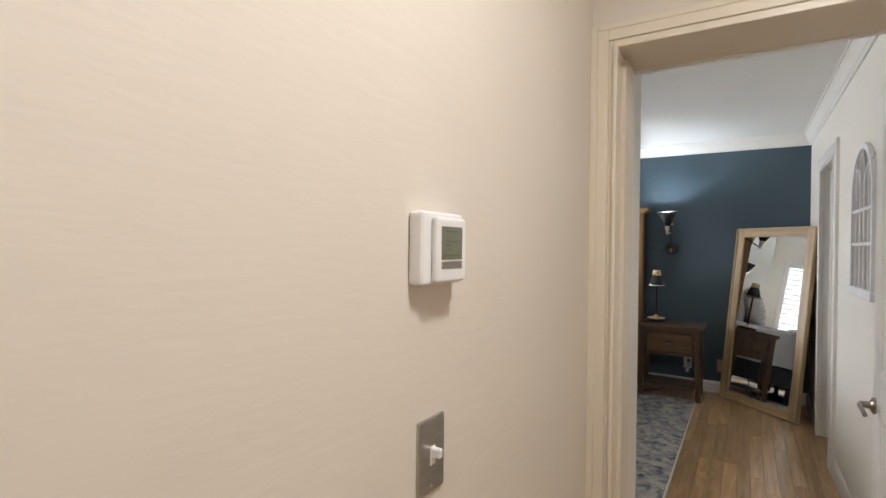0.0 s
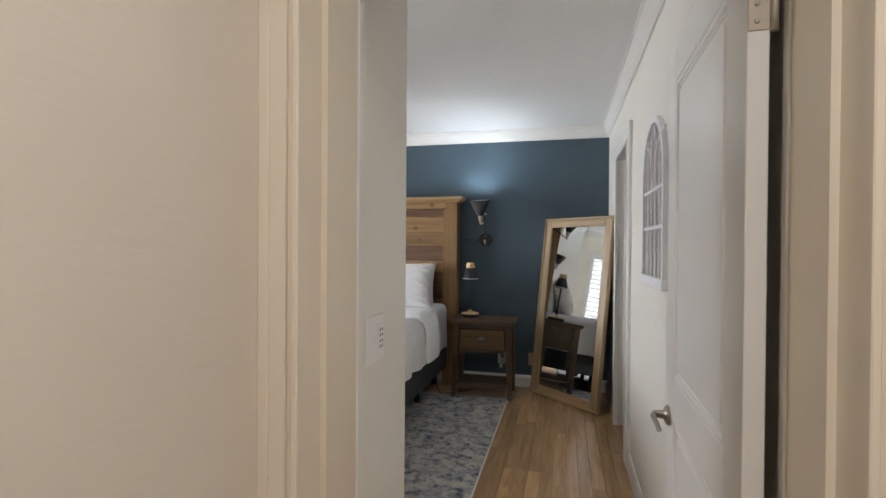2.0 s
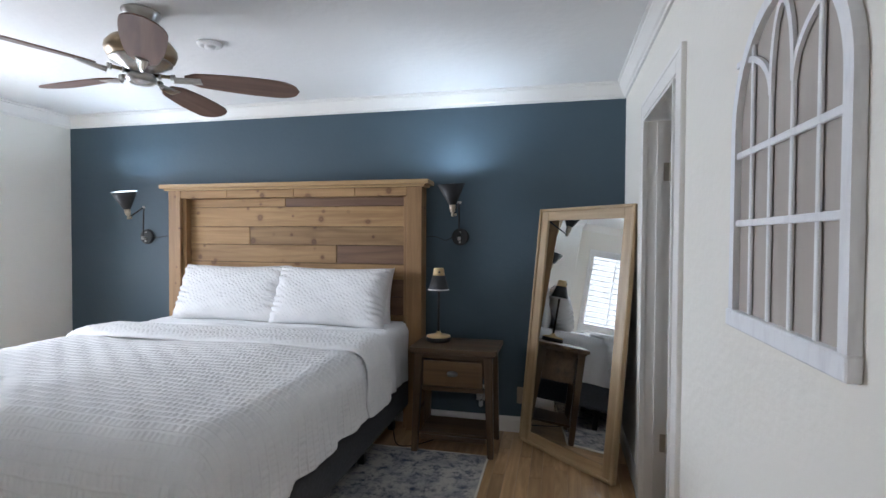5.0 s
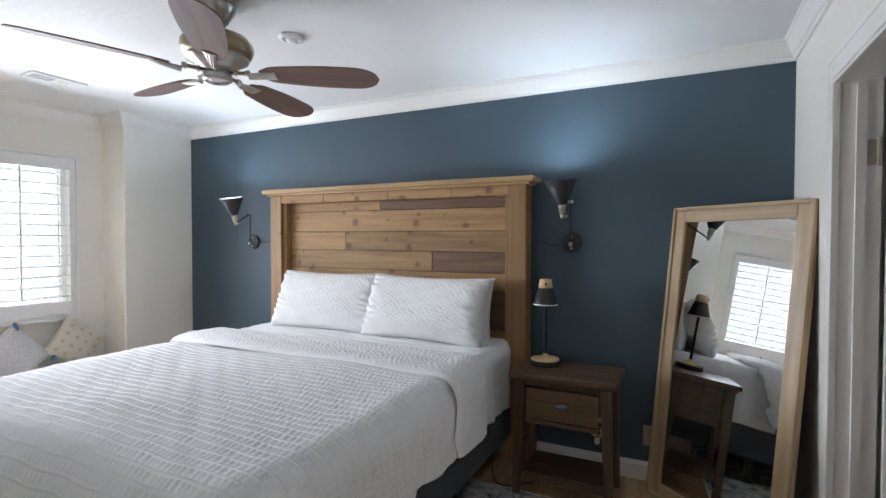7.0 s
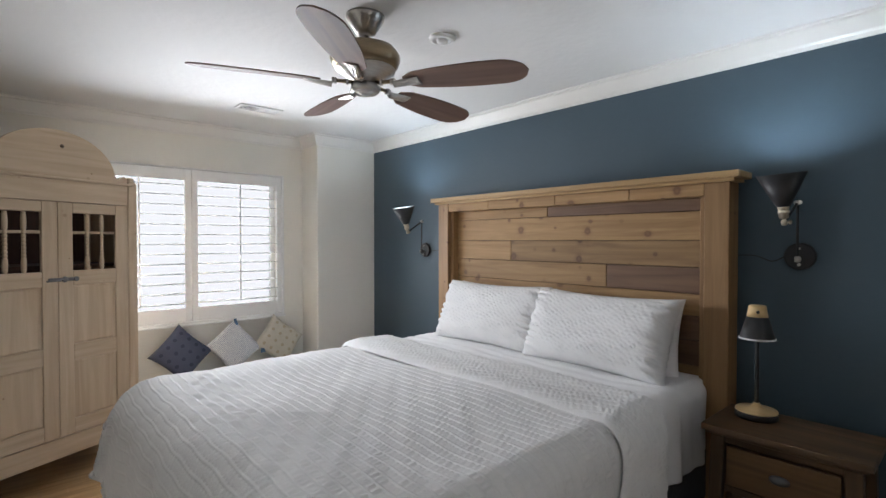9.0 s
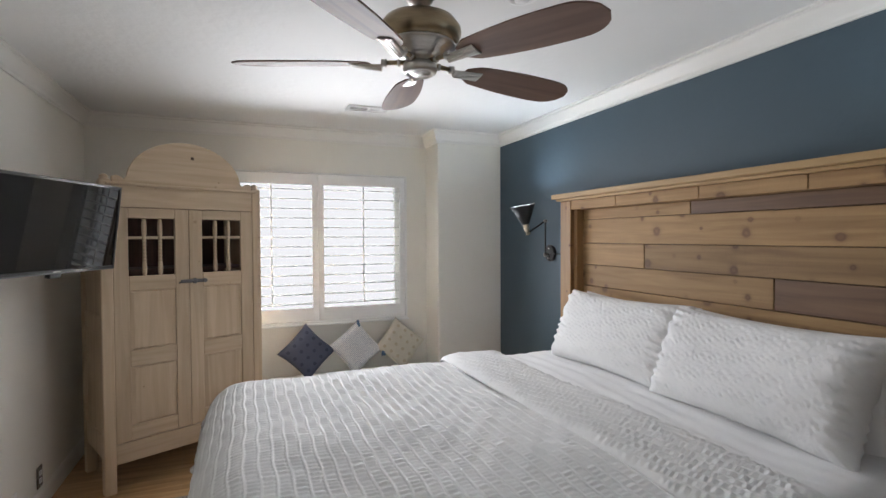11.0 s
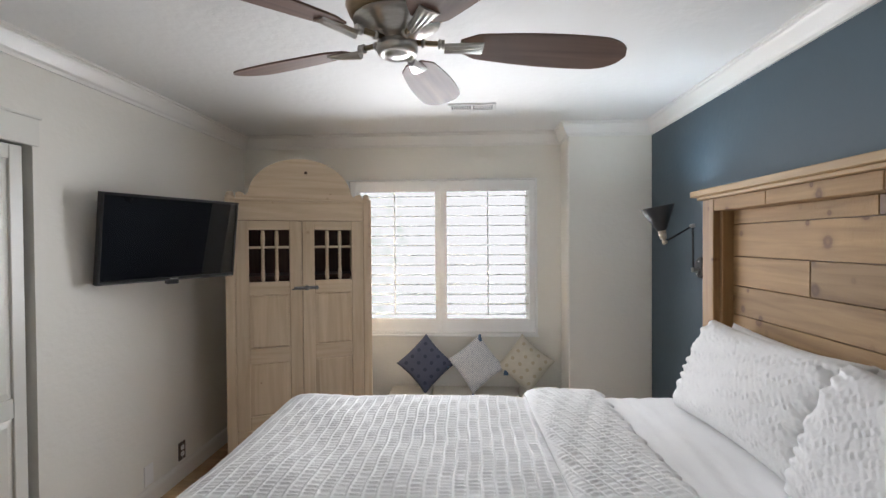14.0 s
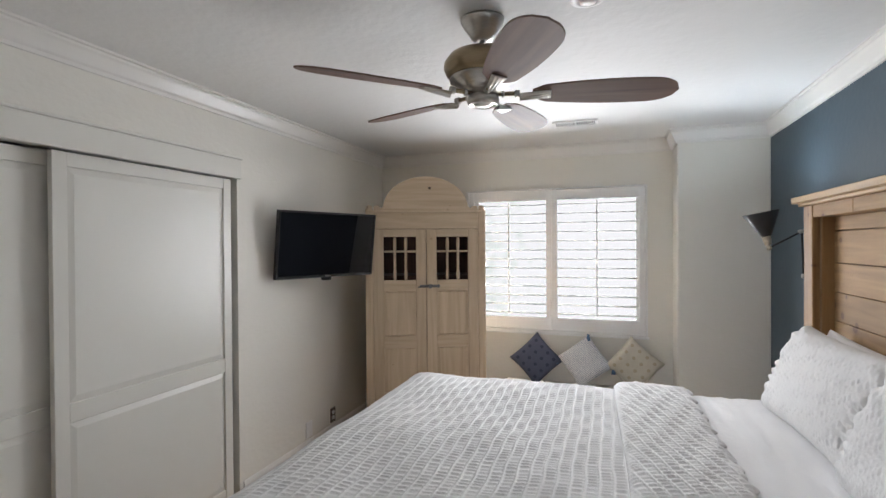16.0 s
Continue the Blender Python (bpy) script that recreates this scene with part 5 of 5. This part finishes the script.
def spindle():
    prof = [(0.0085, 0)]
    z = 0.0
    for h, beads in ((0.085, False), (0.16, True), (0.10, False)):
        if beads:
            k = 7
            for i in range(k):
                prof += [(0.0085, z + 0.002), (0.0135, z + h / k * 0.5), (0.0085, z + h / k - 0.002)]
                z += h / k
        else:
            prof += [(0.013, z + 0.008), (0.0145, z + h * 0.5), (0.0125, z + h - 0.008), (0.0085, z + h)]
            z += h
    return lathe(bmesh.new(), [(0.009, 0.0), (0.013, 0.004)] + [(r, zz + 0.006) for r, zz in prof] + [(0.013, z + 0.010), (0.009, z + 0.014)], 14)


SP = done(spindle(), "spindle", PINE)
dw = (WW - 0.124) / 2 - 0.002
for k in (0, 1):
    x0 = 0.063 + k * (dw + 0.003)
    x1 = x0 + dw
    dz0, dz1 = 0.29, 1.697
    d = new("door")
    d.parent = wr
    st = 0.082
    p = lambda nm, *r, **kw: part(nm, boxes(*r, bevel=0.0035), kw.get("material", PINE), d)
    p("stile", (x0, x0 + st, 0.008, 0.034, dz0, dz1))
    p("stile", (x1 - st, x1, 0.008, 0.034, dz0, dz1))
    for z0, z1 in ((dz0, dz0 + 0.09), (0.735, 0.835), (1.195, 1.285), (1.635, dz1)):
        p("rail", (x0 + st, x1 - st, 0.009, 0.033, z0, z1), material=PINEX)
    for z0, z1 in ((dz0 + 0.09, 0.735), (0.835, 1.195)):
        b = bmesh.new()
        r = bmesh.ops.create_cube(b, size=1.0)
        for v in r["verts"]:
            front = v.co.y < 0
            q = 0.93 if front else 1.0
            v.co = Vector(((x0 + x1) / 2 + v.co.x * (dw - 2 * st) * (0.80 if front else 1), 0.012 if front else 0.020, (z0 + z1) / 2 + v.co.z * (z1 - z0) * (q if front else 1)))
        part("raised_panel", b, PINE, d)
    for fx in (0.34, 0.68):
        o = new("spindle", SP)
        o.parent = d
        o.location = (x0 + st + (dw - 2 * st) * fx, 0.021, 1.283)
        o.scale = (1, 1, (1.637 - 1.283) / 0.365)
    p("cross_bar", (x0 + st, x1 - st, 0.019, 0.027, 1.508, 1.526), material=PINEX)
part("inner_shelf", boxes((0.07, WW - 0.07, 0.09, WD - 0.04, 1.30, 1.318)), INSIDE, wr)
lt = bmesh.new()
box(lt, mid - 0.055, mid + 0.105, -0.004, 0.007, 1.224, 1.246, 0.004)
lathe(lt, [(0.018, 0), (0.016, 0.006), (0.006, 0.010)], 18, Matrix.Translation((mid + 0.03, -0.004, 1.235)) @ pose(0, 0, 0, 90))
rod(lt, (mid - 0.07, -0.010, 1.228), (mid + 0.02, -0.010, 1.240), 0.0045, 0.006)
lathe(lt, [(0.015, 0), (0.013, 0.005)], 16, Matrix.Translation((mid + 0.095, -0.004, 1.235)) @ pose(0, 0, 0, 90))
part("latch", lt, IRON, wr, "grey iron bar latch")

# ---- television ----
TV_L, TV_R = Vector((-2.665, 2.258, 0)), Vector((-3.427, 2.573, 0))
dirx = (TV_R - TV_L).normalized()
TW, TH, TZ = 0.825, 0.467, 1.341
ang = math.degrees(math.atan2(dirx.y, dirx.x))
tv = thing("television", "black flat-screen television angled off the wall", "television", m=pose(TV_L.x, TV_L.y, TZ, 7, 0, ang))
b = bmesh.new()
for x0, x1, z0, z1 in ((0, 0.014, 0, TH), (TW - 0.014, TW, 0, TH), (0.014, TW - 0.014, TH - 0.014, TH), (0.014, TW - 0.014, 0, 0.020)):
    box(b, x0, x1, -0.004, 0.03, z0, z1, 0.002)
part("bezel", b, PLASTICBLACK, tv)
part("screen", boxes((0.013, TW - 0.013, 0.002, 0.010, 0.019, TH - 0.013)), SCREEN, tv, "dark glossy screen")
part("back_cover", boxes((0.02, TW - 0.02, 0.030, 0.055, 0.03, TH - 0.03), bevel=0.01), PLASTICBLACK, tv)
part("chin_strip", boxes((0.015, TW - 0.015, -0.006, -0.0035, 0.003, 0.006)), IRON, tv, "thin grey trim line")
part("sensor", boxes((TW / 2 - 0.035, TW / 2 + 0.035, 0.0, 0.03, -0.022, 0.001), bevel=0.003), PLASTICBLACK, tv)
part("badge", boxes((TW / 2 - 0.025, TW / 2 + 0.025, -0.0052, -0.004, 0.009, 0.013)), NICKEL, tv, "small silver maker's badge")
arm = thing("tv_wall_mount", "black swivel television arm on the wall", "wall mount", m=Matrix.Translation((-3.28, YS, TZ + TH / 2)))
part("wall_plate", boxes((-0.05, 0.05, 0.0, 0.016, -0.11, 0.11), bevel=0.003), BLACK, arm)
tvb = TV_L + dirx * (TW / 2)
pb = Vector((-3.28, YS, 0))
nb = Vector((-dirx.y, dirx.x, 0))
tip = tvb + nb * 0.03 - pb
elb = Vector((0.05, 0.13, 0))
part("arm", rod(bmesh.new(), (0, 0.016, 0), elb, 0.014), BLACK, arm)
part("arm", rod(bmesh.new(), elb, tip, 0.014), BLACK, arm)

# ---- window bench and cushions ----
bench = thing("window_bench", "low cream tufted bench under the window", "bench", m=Matrix.Translation((-4.42, 3.44, 0)))
part("bench_box", boxes((0.0, 0.40, 0.0, 1.38, 0.03, 0.29), bevel=0.012, seg=2), BENCHFAB, bench)
for k in range(4):
    b = bmesh.new()
    box(b, 0.005, 0.405, 0.345 * k + 0.004, 0.345 * (k + 1) - 0.004, 0.291, 0.352, 0.022, 3)
    part("seat_pad", b, BENCHFAB, bench, smooth=True)
for y in (0.1, 1.28):
    for x in (0.05, 0.35):
        part("foot", boxes((x - 0.02, x + 0.02, y - 0.02, y + 0.02, 0.0, 0.03)), WALNUT, bench)
for y, z, lean, material, label, roll in ((3.735, 0.572, 17, NAVYDOT, "navy cushion with darker dots, set on its corner", 45), (4.14, 0.572, 17, STRIPE, "grey striped cushion with blue tassels, set on its corner", 52),
                                          (4.53, 0.575, 15, CREAMDOT, "beige cushion with tan dots, set on its corner", 40)):
    c = thing("cushion", label, "cushion", "cushions on the bench", pose(-4.265, y, z, 0, -lean, 0) @ pose(0, 0, 0, 0, 0, 90) @ pose(0, 0, 0, 0, roll, 0))
    cover = new("cover", pillow_mesh("cover", 0.335, 0.335, 0.12, material, 0.0, y, (44, 44)))
    cover.parent = c
    fall = c.matrix_basis.to_3x3().inverted() @ Vector((0.02, 0, -0.07))
    if material is STRIPE:
        for x, zz in ((0.165, 0.165), (-0.165, 0.165), (0.165, -0.165), (-0.165, -0.165)):
            b = bmesh.new()
            lathe(b, [(0.008, 0.0), (0.012, 0.008), (0.010, 0.016), (0.016, 0.03), (0.020, 0.06)], 10, along((x, -0.018, zz), Vector((x, -0.018, zz)) + fall))
            part("tassel", b, TASSEL, c, "blue yarn tassel")


# ---- wall plates, thermostat ----
def plate_thing(name, label, category, m, w, h, material):
    """A bevelled wall plate facing -y in its own frame."""
    t = thing(name, label, category, m=m)
    part("plate", boxes((-w / 2, w / 2, -0.006, 0.0, -h / 2, h / 2), bevel=0.002, seg=2), material, t)
    for z in (-h * 0.42, h * 0.42):
        part("screw", lathe(bmesh.new(), [(0.003, 0), (0.0025, 0.001)], 8, Matrix.Translation((0, -0.006, z)) @ pose(0, 0, 0, 90)), NICKEL if material is not PLATE else PLATE, t)
    return t


def receptacles(t, face, hole):
    for z in (-0.021, 0.021):
        r = part("receptacle", boxes((-0.016, 0.016, -0.0085, -0.006, z - 0.014, z + 0.014), bevel=0.004), face, t)
        for x in (-0.006, 0.006):
            part("slot", boxes((x - 0.0012, x + 0.0012, -0.0092, -0.0085, z - 0.002, z + 0.007)), hole, r)


SOUTH, EAST_OF = pose(0, 0, 0, 0, 0, 180), pose(0, 0, 0, 0, 0, 90)
t = plate_thing("outlet", "dark bronze double outlet plate on the white wall", "outlet", Matrix.Translation((-3.465, YS, 0.185)) @ SOUTH, 0.072, 0.116, BROWNPLATE)
receptacles(t, PLATE, INK)
plate_thing("blank_plate", "white blank wall plate low on the wall", "wall plate", Matrix.Translation((-3.13, YS, 0.183)) @ SOUTH, 0.08, 0.12, PLATE)
plate_thing("blank_plate", "tan blank plate on the blue wall beside the mirror", "wall plate", Matrix.Translation((-0.135, YN, 0.265)), 0.075, 0.118, TANPLATE)
t = plate_thing("outlet", "white outlet behind the nightstand with plugs in it", "outlet", Matrix.Translation((-0.43, YN, 0.265)), 0.072, 0.116, PLATE)
receptacles(t, PLATE, INK)
part("plug", boxes((-0.002, 0.024, -0.035, -0.0085, 0.008, 0.034), bevel=0.004), PLASTICBLACK, t)
part("plug_adapter", boxes((-0.014, 0.014, -0.04, -0.0085, -0.095, -0.045), bevel=0.006), PLATE, t, "white plug-in adapter")
part("cable", tube(bmesh.new(), curve_pts([(0.01, -0.034, 0.02), (0.02, -0.05, -0.02), (0.0, -0.045, -0.05)], 8), 0.003, 6), RUBBER, t)
sw = plate_thing("light_switch", "white two-gang plate with toggle and fan buttons", "light switch", Matrix.Translation((XS, 1.932, 1.098)) @ EAST_OF, 0.117, 0.122, PLATE)
part("toggle_slot", boxes((-0.034, -0.022, -0.0075, -0.006, -0.013, 0.013)), PLATE, sw)
part("toggle", boxes((-0.032, -0.024, -0.018, -0.006, 0.000, 0.010), bevel=0.002), PLATE, sw)
part("button_panel", boxes((0.012, 0.045, -0.008, -0.006, -0.036, 0.036), bevel=0.002), PLATE, sw)
for z in (-0.024, -0.010, 0.006, 0.020):
    for x in (0.021, 0.036):
        part("button", boxes((x - 0.004, x + 0.004, -0.0095, -0.008, z - 0.004, z + 0.004), bevel=0.001), BUTTON, sw)
hs_ = plate_thing("light_switch", "brushed nickel plate with a white toggle on the hall wall", "light switch", Matrix.Translation((XH0, 0.594, 1.082)) @ EAST_OF, 0.068, 0.110, NICKEL)
part("toggle", boxes((-0.005, 0.005, -0.022, -0.006, -0.002, 0.012), bevel=0.002), PLATE, hs_)
part("toggle_collar", boxes((-0.007, 0.007, -0.008, -0.006, -0.014, 0.014), bevel=0.001), PLATE, hs_)

th = thing("thermostat", "white wall thermostat with a grey-green display", "thermostat", m=Matrix.Translation((XH0, 0.59, 1.387)) @ EAST_OF)
part("back_body", boxes((-0.056, 0.056, -0.025, 0.0, -0.052, 0.052), bevel=0.008, seg=3), PLATE, th)
part("front_body", boxes((-0.036, 0.045, -0.036, -0.0245, -0.048, 0.044), bevel=0.006, seg=3), PLATE, th)
scr = part("display", boxes((-0.025, 0.032, -0.0366, -0.0356, -0.016, 0.031)), LCD, th, "grey-green liquid crystal display")
for x, z, w in ((0.006, 0.010, 0.034), (-0.008, 0.005, 0.012), (-0.004, -0.001, 0.010), (0.003, 0.024, 0.03), (0.003, -0.010, 0.044)):
    part("display_mark", boxes((x - w / 2, x + w / 2, -0.0371, -0.0366, z - 0.0008, z + 0.0008)), INK, scr)
part("button_strip", boxes((-0.025, 0.032, -0.0371, -0.0356, -0.029, -0.018), bevel=0.0008), NICKEL, th, "narrow silver button strip")

# ---- rug ----
rx0, rx1, ry0, ry1 = -3.30, -0.315, 2.72, 4.99
rg = solid("area_rug", boxes((rx0, rx1, ry0, ry1, 0.001, 0.011), bevel=0.003), RUG, "worn ivory and slate-blue area rug under the bed", "rug")
part("edge_binding", boxes((rx1 - 0.006, rx1 + 0.004, ry0, ry1, 0.001, 0.0125), (rx0, rx1, ry1 - 0.006, ry1 + 0.004, 0.001, 0.0125)), BENCHFAB, rg, "pale bound edge")

# ---- floor boards ----
bw = 0.072


def board_runs(x0, x1, y0, y1):
    n = round((x1 - x0) / bw)
    for i in range(n):
        y = y0 - random.uniform(0.0, 0.6)
        while y < y1:
            length = random.uniform(0.35, 1.15)
            a, b = max(y, y0), min(y + length, y1)
            if b - a > 0.02:
                yield x0 + i * bw, a, b
            y += length


shared = {}
for x, a, b in board_runs(XE - 0.012 - 13 * bw, XE - 0.012, YH1 + 0.02, YN):
    key = round((b - a) * 20) / 20
    if key not in shared:
        shared[key] = done(boxes((0.0005, bw - 0.0005, 0, 1, -0.012, 0), bevel=0.0008), "plank", OAK)
    o = new("plank", shared[key])
    o.parent = FLOOR
    o.location = (x, a + 0.0004, 0)
    o.scale = (1, b - a - 0.0008, 1)
verts, faces = [], []
for region in ((XW, XE - 0.012 - 13 * bw, YS - 0.12, YN), (XS - 0.12, 1.9, -1.6, YH1 + 0.02), (XE + 0.12, 1.9, 3.3, 5.3), (C0, XS - 0.12, 1.52, YS - 0.12)):
    for x, a, b in board_runs(*region):
        k = len(verts)
        g = 0.0006
        verts += [(x + g, a + g, 0), (x + bw - g, a + g, 0), (x + bw - g, b - g, 0), (x + g, b - g, 0), (x + g, a + g, -0.012), (x + bw - g, a + g, -0.012), (x + bw - g, b - g, -0.012), (x + g, b - g, -0.012)]
        faces += [(k, k + 1, k + 2, k + 3), (k, k + 4, k + 5, k + 1), (k + 1, k + 5, k + 6, k + 2), (k + 2, k + 6, k + 7, k + 3), (k + 3, k + 7, k + 4, k)]
me = bpy.data.meshes.new("floor_boards")
me.from_pydata(verts, [], faces)
me.materials.append(OAK)
rest = new("floor_boards", me)
rest.parent = FLOOR
tagged(rest, "", "", "", "stuff")
